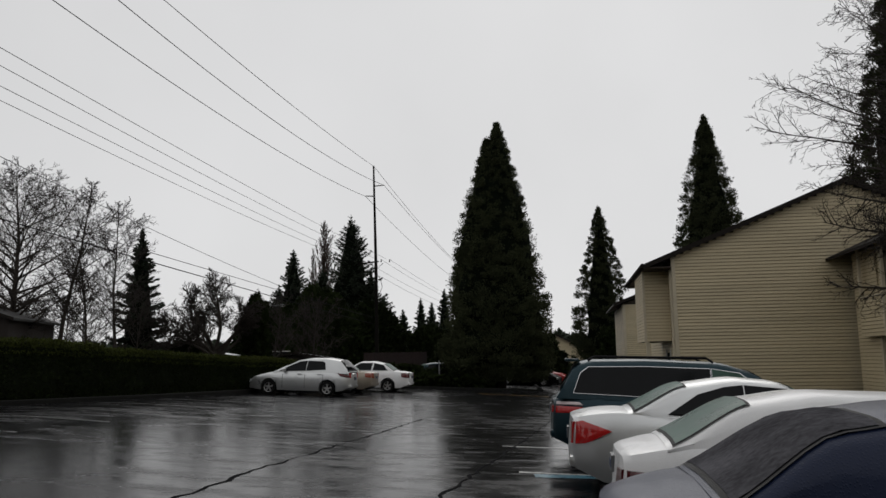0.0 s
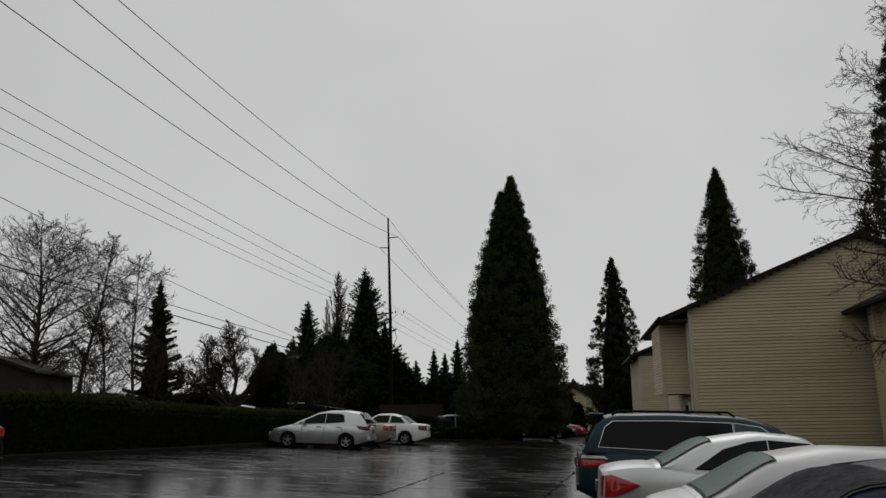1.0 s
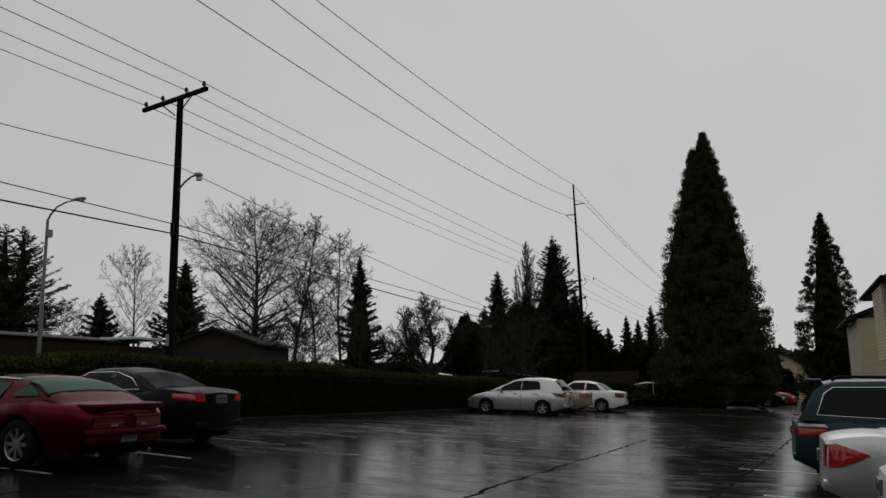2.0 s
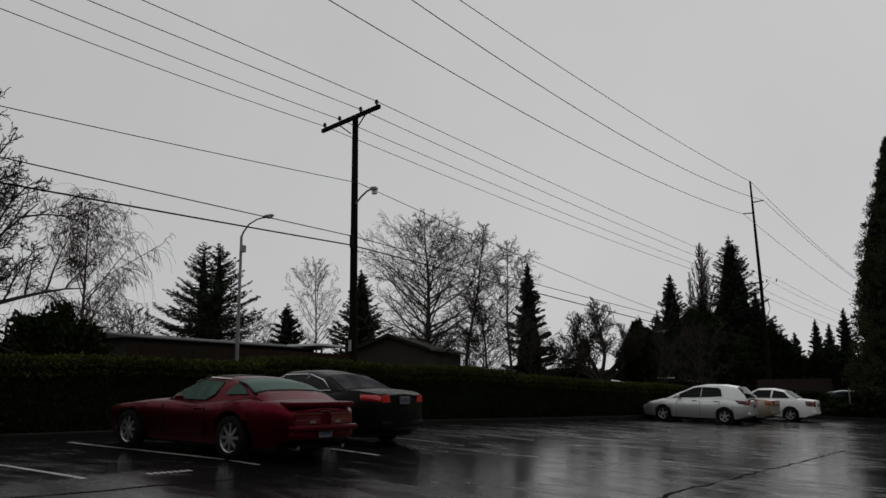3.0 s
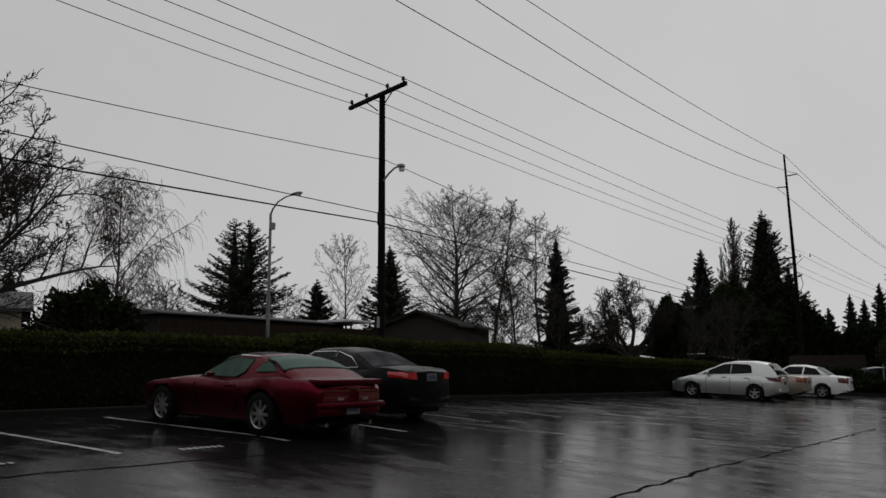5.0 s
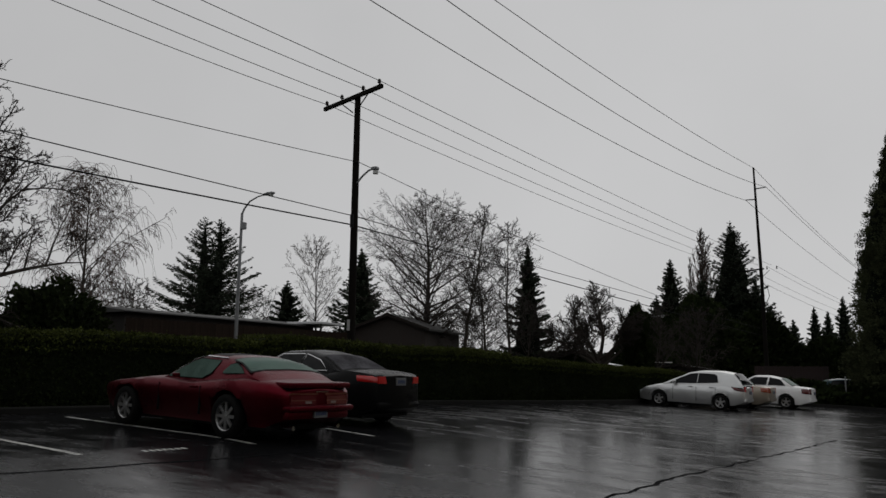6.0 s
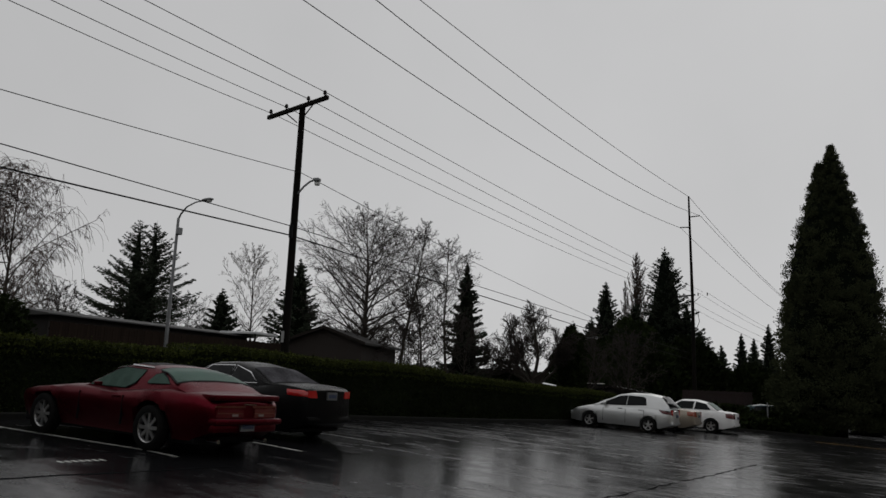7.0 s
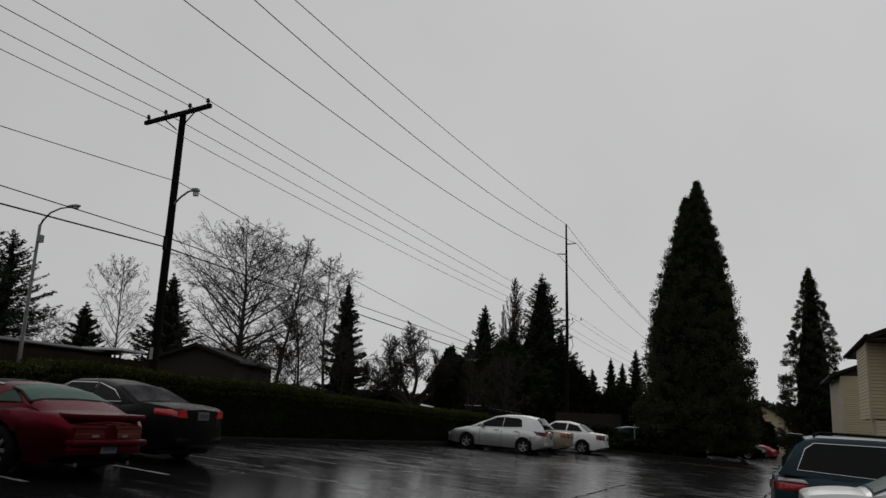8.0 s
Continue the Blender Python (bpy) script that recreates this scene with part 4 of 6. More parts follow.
plank_fence(upright(-4.6, 53.0, -4), 4.2, 1.95, RED_FENCE, "red-stained plank fence beyond the parked cars")
plank_fence(upright(-29.6, 26.5, 83), 16.0, 2.95, DARK_FENCE, "tall dark wet plank fence behind the hedge")
plank_fence(upright(-31.0, 43.2, 5), 9.0, 1.9, FENCE, "weathered brown plank fence beside the low house")


# ---- poles and wires ----
ARM = Vector((1.0, -0.364, 0)).normalized()
P1, P2 = Vector((-15.55, 24.5, gz(-15.55, 24.5))), Vector((-5.75, 75.0, gz(-5.75)))
P1_TOP = 12.08


ARM_PINS = (-1.87, -0.85, 0.52, 1.5)


def wood_pole():
    root = thing("utility_pole", Matrix.Translation(P1), "dark wooden utility pole with a crossarm and street light", "utility pole")
    h = P1_TOP - P1.z
    part("pole", Geo().tube([(0, 0, -0.3), (0, 0, h * 0.5), (0, 0, h)], [0.16, 0.14, 0.115], 14), POLE_WOOD, root, smooth=True)
    arm = Geo()
    turn = Matrix.Rotation(math.atan2(ARM.y, ARM.x), 4, "Z")
    arm.bevel_box(-2.03, -0.2, h - 0.2, 1.68, -0.08, h - 0.05, 0.012, turn)
    part("crossarm", arm, POLE_WOOD, root)
    for s in (1, -1):
        part("brace", Geo().tube([turn @ Vector((s * 0.85, -0.14, h - 0.19)), turn @ Vector((s * 0.1, -0.14, h - 0.72))], 0.026, 6), POLE_WOOD, root)
    for x in ARM_PINS:
        q = turn @ Vector((x, -0.14, h - 0.06))
        g = Geo().lathe([(0.001, 0), (0.03, 0.0), (0.03, 0.09), (0.075, 0.1), (0.06, 0.15), (0.07, 0.18), (0.04, 0.24), (0.001, 0.25)], 10, Matrix.Translation(q) @ Matrix.Rotation(radians(90), 4, "X"))
        part("insulator", g, PORCELAIN, root, smooth=True)
    part("neutral_bracket", Geo().tube([(0, -0.12, h - 2.75), turn @ Vector((0.22, -0.1, h - 2.7))], 0.03, 6), POLE_WOOD, root)
    head = part("street_light_arm", Geo().tube([(0.1, -0.05, h - 3.5), (0.35, -0.06, h - 3.25), (0.62, -0.08, h - 3.08), (0.85, -0.1, h - 3.03)], 0.035, 8), GALV, root, smooth=True)
    part("lamp_head", Geo().bevel_box(0.8, -0.2, h - 3.1, 1.04, 0.02, h - 2.97, 0.04), GALV, head)
    part("lamp_glass", Geo().lathe([(0.001, 0), (0.11, 0.0), (0.1, 0.1), (0.001, 0.12)], 14, Matrix.Translation((0.95, -0.1, h - 3.14)) @ Matrix.Rotation(radians(-90), 4, "X")), LAMP_GLASS, head, smooth=True)
    part("cable_clamp", Geo().bevel_box(-0.07, -0.2, h - 5.2, 0.07, -0.12, h - 4.7, 0.02), BLACK_TRIM, root)
    part("pole_tag", Geo().box(-0.06, -0.2, 2.35, 0.06, -0.19, 2.75), SIGN_WHITE, root)
    return h, turn


H1, TURN1 = wood_pole()


def tall_pole():
    root = thing("power_pole", Matrix.Translation(P2), "very tall dark power pole with short arms", "utility pole")
    h = 20.3 - P2.z
    part("pole", Geo().tube([(0.06, 0, -0.3), (0.0, 0, h * 0.5), (-0.2, 0, h)], [0.2, 0.15, 0.08], 12), POLE_WOOD, root, smooth=True)
    for s, z, ln in ((1, h - 2.0, 0.98), (-1, h - 2.98, 0.82)):
        a = part("post_insulator", Geo().tube([(-0.18, 0, z), (-0.18 + s * ln, -s * 0.13, z + 0.05)], [0.06, 0.045], 8), PORCELAIN, root)
    part("crossarm", Geo().bevel_box(-0.68, -0.16, h - 9.5, 1.38, -0.04, h - 9.37, 0.01, Matrix.Rotation(radians(-6), 4, "Y")), POLE_WOOD, root)
    part("brace", Geo().tube([(0.7, -0.1, h - 9.5), (0.05, -0.1, h - 10.1)], 0.025, 6), POLE_WOOD, root)
    for x in (0.5, 1.3):
        part("insulator", Geo().tube([(x, -0.1, h - 9.42), (x, -0.1, h - 9.15)], [0.06, 0.04], 8), PORCELAIN, root)
    part("cable_loop", Geo().tube([(0.05, -0.2, h - 10.6), (0.45, -0.25, h - 11.0), (0.6, -0.25, h - 11.8), (0.3, -0.2, h - 12.5), (0.05, -0.2, h - 12.7)], 0.03, 6), CABLE, root)
    return h


H2 = tall_pole()


def wire(a, way, length, k1, k2, r, label, n=32, category="power line"):
    """A hanging wire from a along way: k1 its slope at a, k2 its curve."""
    way = Vector(way).normalized()
    pts = [way * s + Vector((0, 0, k1 * s + k2 * s * s)) for s in (length * i / n for i in range(n + 1))]
    root = part("overhead_wire", Geo().tube(pts, r, 5), CABLE, None)
    root.location = a
    tagged(root, label, category, "overhead wires")


SPAN = ROAD_DIR
for x, lift, fwd, back in ((1.5, 12.20, (-0.0185, 0.00027), (-0.013, 0.0005)), (0.52, 12.16, (-0.0265, 0.00041), (-0.025, 0.001)),
                           (-0.85, 12.14, (-0.0245, 0.00034), (-0.027, 0.0018)), (-1.87, 12.12, (-0.029, 0.00042), (-0.036, 0.0022))):
    q = P1 + TURN1 @ Vector((x, -0.14, lift - P1.z))
    wire(q, SPAN, 58, *fwd, 0.013, "thin power wire on the wooden pole's crossarm")
    wire(q, -SPAN, 30, *back, 0.013, "thin power wire on the wooden pole's crossarm")
q = Vector((P1.x + 0.22, P1.y - 0.1, 9.36))
wire(q, SPAN, 58, -0.106, 0.0008, 0.013, "thin neutral wire on the wooden pole")
wire(q, -SPAN, 38, -0.075, 0.0008, 0.013, "thin neutral wire on the wooden pole")
for z, r, fwd, back in ((7.33, 0.017, (-0.026, 0.00007), (-0.004, 0.00027)), (6.98, 0.026, (-0.0335, 0.0001), (-0.027, 0.0003))):
    q = Vector((P1.x, P1.y - 0.2, z))
    wire(q, SPAN, 58, *fwd, r, "thick black telephone cable on the wooden pole", category="telephone cable")
    wire(q, -SPAN, 38, *back, r, "thick black telephone cable on the wooden pole", category="telephone cable")
for off, fwd, back in ((Vector((-0.17, 0, 20.02)), (-0.135, 0.0008), (-0.0738, 0.000687)), (Vector((0.81, -0.13, 18.11)), (-0.117, 0.0008), (-0.127, 0.00159)),
                       (Vector((-0.99, 0.13, 17.09)), (-0.115, 0.0008), (-0.098, 0.0012))):
    wire(P2 + off, -SPAN, 88, *back, 0.02, "high transmission wire on the tall pole", 40)
    wire(P2 + off, (0.2, 1, 0), 70, *fwd, 0.02, "high transmission wire on the tall pole")
for x, z in ((-0.6, -9.55), (0.5, -9.15), (1.3, -9.15), (0.1, -10.6)):
    wire(P2 + Vector((x, -0.1, H2 + z)), (0.2, 1, 0), 70, -0.06, 0.0006, 0.013, "thin power wire on the tall pole")


def street_lamp(m, h, label):
    root = thing("street_lamp", m, label, "street lamp")
    part("pole", Geo().tube([(0, 0, -0.2), (0, 0, h * 0.5), (0, 0, h)], [0.1, 0.085, 0.065], 12), GALV, root, smooth=True)
    part("arm", Geo().tube([(0, 0, h - 0.05), (0.15, 0, h + 0.2), (0.6, -0.05, h + 0.52), (1.25, -0.1, h + 0.68), (1.95, -0.15, h + 0.7)], [0.05, 0.045, 0.04, 0.035, 0.035], 8), GALV, root, smooth=True)
    head = part("lamp_head", Geo().lathe([(0.001, -0.42), (0.09, -0.36), (0.13, -0.1), (0.12, 0.15), (0.06, 0.32), (0.001, 0.34)], 14, Matrix.Translation((2.15, -0.16, h + 0.71)) @ Matrix.Rotation(radians(-90), 4, "Z") @ Matrix.Diagonal((1, 1, 0.7, 1))), GALV, root, smooth=True)
    part("lamp_glass", Geo().lathe([(0.001, -0.1), (0.09, -0.06), (0.1, 0.12), (0.001, 0.2)], 12, Matrix.Translation((2.2, -0.16, h + 0.66)) @ Matrix.Rotation(radians(-90), 4, "Z")), LAMP_GLASS, head, smooth=True)
    part("control_box", Geo().bevel_box(0.05, -0.13, h - 0.85, 0.27, 0.11, h - 0.5, 0.02), GALV, root)


street_lamp(upright(-26.2, 30.25, -8), 8.4, "grey steel street lamp with a curved arm")
street_lamp(upright(-15.0, 67.0, -8), 5.0, "far grey street lamp with a short arm")
root = thing("marker_post", upright(0.4, 47.5), "slim white marker post on the island", "post")
part("post", Geo().bevel_box(-0.035, -0.035, -0.1, 0.035, 0.035, 1.6, 0.01), GALV, root)


# ---- apartments ----
def squared(x, y):
    """Turns a building about its corner to stand square to the road."""
    return Matrix.Translation((x, y, 0)) @ Matrix.Rotation(radians(-8.8), 4, "Z") @ Matrix.Translation((-x, -y, 0))


COURSE = 0.112


def siding(parent, a, b, z0, z1, top=None, flip=False):
    """Lapped boards on a wall from a to b (plan), between z0 and z1. top(u): the wall's height at u metres from a."""
    a, b = Vector((*a, 0)), Vector((*b, 0))
    d = (b - a).normalized()
    n = Vector((d.y, -d.x, 0)) * (-1 if flip else 1)
    length = (b - a).length
    z, rng = z0, random.Random(int(a.x * 13 + a.y * 7 + z0 * 5))
    while z < z1 - 0.02:
        # boards fall short of the course so the dark backing draws their lap shadow
        h = min(COURSE - 0.009, z1 - z)
        u0, u1 = 0.0, length
        if top:
            inside = [u for u in (length * k / 400 for k in range(401)) if top(u) > z + h * 0.7]
            if not inside:
                break
            u0, u1 = inside[0], inside[-1]
        w = rng.uniform(-0.002, 0.002)
        p, q = a + d * u0, a + d * u1
        up = Vector((0, 0, 1))
        sec = lambda o: [o + up * z + n * 0.004, o + up * z + n * (0.026 + w), o + up * (z + 0.012) + n * (0.026 + w), o + up * (z + h) + n * 0.006]
        part("board", Geo().add(sec(p) + sec(q), [(0, 1, 5, 4), (1, 2, 6, 5), (2, 3, 7, 6), (0, 1, 2, 3), (7, 6, 5, 4)]), SIDING, parent)
        z += COURSE


def roof_slab(parent, x0, z0, x1, z1, y0, y1, t=0.09, material=None):
    part("roof_slope", Geo().extrude([(x0, y0, z0), (x1, y0, z1), (x1, y0, z1 + t), (x0, y0, z0 + t)], (0, y1 - y0, 0)), material or SHINGLE, parent)
    part("rake_board", Geo().extrude([(x0, y0 - 0.03, z0 - 0.06), (x1, y0 - 0.03, z1 - 0.06), (x1, y0 - 0.03, z1 + t + 0.02), (x0, y0 - 0.03, z0 + t + 0.02)], (0, 0.028, 0)), GUTTER, parent)


def pane_window(parent, a, b, z0, z1, n, frame_m=None):
    """A framed pane on a wall: a, b in plan, n the outward way."""
    a, b, n = Vector((*a, 0)), Vector((*b, 0)), Vector((*n, 0))
    d = (b - a).normalized()
    up = Vector((0, 0, 1))
    quad = lambda p, q, s, e, o0, o1: Geo().extrude([p + up * s + n * o0, q + up * s + n * o0, q + up * e + n * o0, p + up * e + n * o0], n * (o1 - o0))
    w = part("window", quad(a, b, z0, z1, 0.03, 0.04), WINDOW_GLASS, parent)
    t = 0.06
    for p, q, s, e in ((a - d * t, b + d * t, z0 - t, z0), (a - d * t, b + d * t, z1, z1 + t), (a - d * t, a, z0, z1), (b, b + d * t, z0, z1)):
        part("window_frame", quad(p, q, s, e, 0.028, 0.07), frame_m or WHITE_FRAME, w)
    return w


def far_wing():
    root = thing("apartment_wing", squared(8.62, 28.0), "two-storey tan sided apartment wing with a gabled end", "apartment building", "apartment wings")
    x0, x1, y, peak = 8.62, 20.0, 28.0, (14.3, 7.3)
    corner = 5.0
    slope = (peak[1] - corner) / (peak[0] - x0)
    top = lambda u: corner + slope * min(u, (x1 - x0) - u)
    wall = part("gable_wall", Geo().extrude([(x0, y, -0.8), (x1, y, -0.8), (x1, y, corner), (peak[0], y, peak[1]), (x0, y, corner)], (0, 0.2, 0)), SIDING_BACK, root)
    siding(wall, (x0, y), (x1, y), -0.4, peak[1], top)
    side = part("side_wall", Geo().box(x0, y + 0.201, -0.8, x0 + 0.2, 36, corner), SIDING_BACK, root)
    siding(side, (x0, y + 0.2), (x0, 36), -0.4, corner, flip=True)
    part("corner_trim", Geo().box(x0 - 0.035, y - 0.035, -0.5, x0 + 0.09, y + 0.09, corner), TRIM, root)
    roof_slab(root, x0 - 0.95, corner - slope * 0.95 + 0.03, peak[0], peak[1] + 0.03, y - 0.22, 36)
    roof_slab(root, x1 + 0.95, corner - slope * 0.95 + 0.03, peak[0], peak[1] + 0.03, y - 0.22, 36)
    part("soffit", Geo().box(x0 - 0.93, y - 0.2, corner - slope * 0.95 + 0.0, x0 - 0.04, 36, corner - slope * 0.95 + 0.025), SOFFIT_AND_SHADE, root)
    part("gutter", Geo().tube([(x0 - 1.0, y - 0.2, corner - slope * 0.95 + 0.09), (x0 - 1.0, 36, corner - slope * 0.95 + 0.09)], 0.07, 8), GUTTER, root)
    part("downspout", Geo().tube([(x0 - 0.06, y + 0.12, corner - 0.45), (x0 - 0.06, y + 0.12, -0.3)], 0.04, 6), TRIM, root)
    bay = part("bay", Geo().box(7.72, 29.0, 2.15, x0 - 0.002, 32.2, 4.62), SIDING_BACK, root)
    siding(bay, (7.72, 29.0), (x0, 29.0), 2.15, 4.6)
    siding(bay, (7.72, 29.0), (7.72, 32.2), 2.15, 4.6, flip=True)
    part("corner_trim", Geo().box(7.68, 28.96, 2.1, 7.77, 29.05, 4.62), TRIM, bay)
    door = part("entrance", Geo().box(x0 - 0.05, 29.3, -0.35, x0 - 0.03, 30.3, 1.75), WINDOW_GLASS, root, "dark recessed entrance door")
    part("door_frame", Geo().box(x0 - 0.07, 29.2, -0.35, x0 - 0.028, 29.3, 1.85).box(x0 - 0.07, 30.3, -0.35, x0 - 0.028, 30.4, 1.85), WHITE_FRAME, door)
    part("porch_post", Geo().box(7.74, 29.05, -0.5, 7.86, 29.17, 2.149), TRIM, root)


def near_wing():
    root = thing("apartment_wing", squared(12.98, 25.0), "two-storey tan sided apartment wing with overhanging bays", "apartment building", "apartment wings")
    rake = 0.45
    ex, ez = 13.15, 4.66
    x0, x1 = 13.85, 15.3
    roof = lambda x: ez + rake * (min(x, 19.5) - ex)
    wall = part("front_wall", Geo().extrude([(x0, 25.0, -1), (x1, 25.0, -1), (x1, 25.0, roof(x1)), (x0, 25.0, roof(x0))], (0, 0.2, 0)), SIDING_BACK, root)
    siding(wall, (x0, 25.0), (x1, 25.0), -0.6, 5.7, lambda u: roof(x0 + u))
    side = part("side_wall", Geo().box(x0, 25.201, -1, x0 + 0.2, 26.9, 4.8), SIDING_BACK, root)
    siding(side, (x0, 25.0), (x0, 26.9), -0.6, 4.8, flip=True)
    recess = part("recess_wall", Geo().box(x1 - 0.2, 27.0, -1, 16.4, 27.2, 6.2), SIDING_BACK, root)
    siding(recess, (x1, 27.0), (16.4, 27.0), -0.6, 6.0)
    part("recess_side", Geo().box(x1 - 0.2, 25.201, -1, x1, 26.999, 5.4), SIDING_BACK, root)
    wall2 = part("front_wall", Geo().extrude([(15.75, 24.4, -1), (26, 24.4, -1), (26, 24.4, 5.0), (19.5, 24.4, roof(19.5)), (15.75, 24.4, roof(15.75))], (0, 0.2, 0)), SIDING_BACK, root)
    siding(wall2, (15.75, 24.4), (26, 24.4), -0.6, 7.6, lambda u: roof(15.75 + u) if u < 3.75 else roof(19.5) - 0.43 * (u - 3.75))
    part("corner_trim", Geo().box(15.69, 24.36, -0.8, 15.81, 24.48, roof(15.7)), WHITE_FRAME, root)
    part("corner_trim", Geo().box(x1 - 0.07, 24.95, -0.8, x1 + 0.04, 25.06, roof(x1) - 0.05), TRIM, root)
    # left slope in dark gutter colour, standing in for the overhang's shaded underside
    roof_slab(root, ex, ez, 19.5, roof(19.5), 22.9, 30, material=GUTTER)
    roof_slab(root, 26.5, 4.7, 19.5, roof(19.5), 22.9, 30)
    for bx0, bx1, by0, by1 in ((13.6, 14.4, 24.0, 25.9), (16.0, 17.8, 23.6, 24.39)):
        bay = part("bay", Geo().box(bx0, by0, 2.12, bx1, by1 - 0.002, 3.3), SIDING_BACK, root)
        siding(bay, (bx0, by0), (bx1, by0), 2.12, 3.28)
        siding(bay, (bx0, by0), (bx0, by1), 2.12, 3.28, flip=True)
        part("corner_trim", Geo().box(bx0 - 0.04, by0 - 0.04, 2.1, bx0 + 0.05, by0 + 0.05, 3.3), TRIM, bay)
        part("sill_cap", Geo().box(bx0 - 0.04, by0 - 0.05, 3.301, bx1, by1 - 0.004, 3.34), TRIM, bay)
        # upper wall and window frame in soffit brown: the overhang's shade as colour
        up = part("shade_brown_upper_wall", Geo().box(bx0 + 0.3, by0 + 0.12, 3.341, bx1 - 0.01, by1 - 0.004, roof(bx0) - 0.02), SOFFIT_AND_SHADE, bay)
        siding(up, (bx0 + 0.3, by0 + 0.12), (bx1 - 0.01, by0 + 0.12), 3.36, roof(bx0) - 0.1)
        siding(up, (bx0 + 0.3, by0 + 0.6), (bx0 + 0.3, by1 - 0.1), 3.36, roof(bx0) - 0.1, flip=True)
        pane_window(up, (bx0 + 0.3, by0 + 0.2), (bx0 + 0.3, by0 + 0.5), 3.45, roof(bx0) - 0.25, (-1, 0), SOFFIT_AND_SHADE)
        for y in (by0, by1 - 0.12):
            part("corner_post", Geo().box(bx0, y, 3.341, bx0 + 0.09, y + 0.09, roof(bx0) - 0.01), TRIM, bay)
    for x in (14.12, 14.58):
        pane_window(root, (x, 25.0), (x + 0.32, 25.0), -0.35, 1.85, (0, -1))
    part("downspout", Geo().tube([(15.02, 24.93, 5.3), (15.02, 24.93, -0.6)], 0.045, 6), WHITE_FRAME, root)
    part("wall_lamp", Geo().bevel_box(15.1, 24.84, 2.1, 15.24, 24.97, 2.42, 0.02), BLACK_TRIM, root)
    part("corner_trim", Geo().box(x0 - 0.04, 24.95, -0.8, x0 + 0.07, 25.06, 2.1), TRIM, root)


def third_wing():
    root = thing("apartment_wing", squared(10.75, 45.0), "further tan sided apartment wing beyond the gable", "apartment building", "apartment wings")
    wall = part("front_wall", Geo().extrude([(10.75, 45, -1), (16, 45, -1), (16, 45, 6.6), (10.75, 45, 4.55)], (0, 8, 0)), SIDING_BACK, root)
    siding(wall, (10.75, 45), (16, 45), -0.5, 4.5)
    siding(wall, (10.75, 45), (10.75, 53), -0.5, 4.5, flip=True)
    roof_slab(root, 10.2, 4.45, 16, 6.7, 44.7, 53.2)
    part("corner_trim", Geo().box(10.7, 44.95, -0.5, 10.85, 45.05, 4.5), TRIM, root)


def screen_block(x0, y0, x1, y1, h, label):
    """An unseen block, added behind or beside the way to screen sky light and reflections."""
    root = thing("unseen_apartment_block", Matrix(), label, "apartment building", "apartment wings")
    part("wall", Geo().box(x0, y0, -1.2, x1, y1, h), SIDING, root)
    part("roof", Geo().extrude([(x0 - 0.5, y0 - 0.5, h + 0.002), (x1 + 0.5, y0 - 0.5, h + 0.002), ((x0 + x1) / 2, y0 - 0.5, h + 2.0)], (0, y1 - y0 + 1, 0)), SHINGLE, root)


far_wing()
near_wing()
third_wing()
screen_block(14.5, -14.0, 24.0, 18.0, 6.2, "unseen two-storey tan block beside the parked cars, added to screen sky light")
screen_block(-24.0, -20.0, 14.0, -9.0, 7.5, "unseen two-storey tan block across the lot, added to screen sky light")
# unseen evergreens, added to dim the light and reflections from behind
for k, (x, y) in enumerate(((-20, -5.5), (-11, -6.5), (-3, -6.2), (6, -6.8), (12, -6.0), (-25, 1.0))):
    conifer(upright(x, y), 14 + k % 3, 3.4, "unseen dark evergreen before the added block, screening sky light", 80 + k, n=5000, size=0.3, droop=0.15, base=0.04, ragged=0.15, core=0.75, material=SEQUOIA, name="unseen_evergreen")


# ---- cars ----
def smooth_step(t):
    t = max(0.0, min(1.0, t))
    return t * t * (3 - 2 * t)


def curve(keys):
    """A height along the car through (s, z) keys, eased between them."""
    def f(s):
        if s <= keys[0][0]:
            return keys[0][1]
        for (a, za), (b, zb) in zip(keys, keys[1:]):
            if s <= b:
                t = (s - a) / (b - a)
                return za + (zb - za) * (0.65 * t + 0.35 * smooth_step(t))
        return keys[-1][1]
    return f


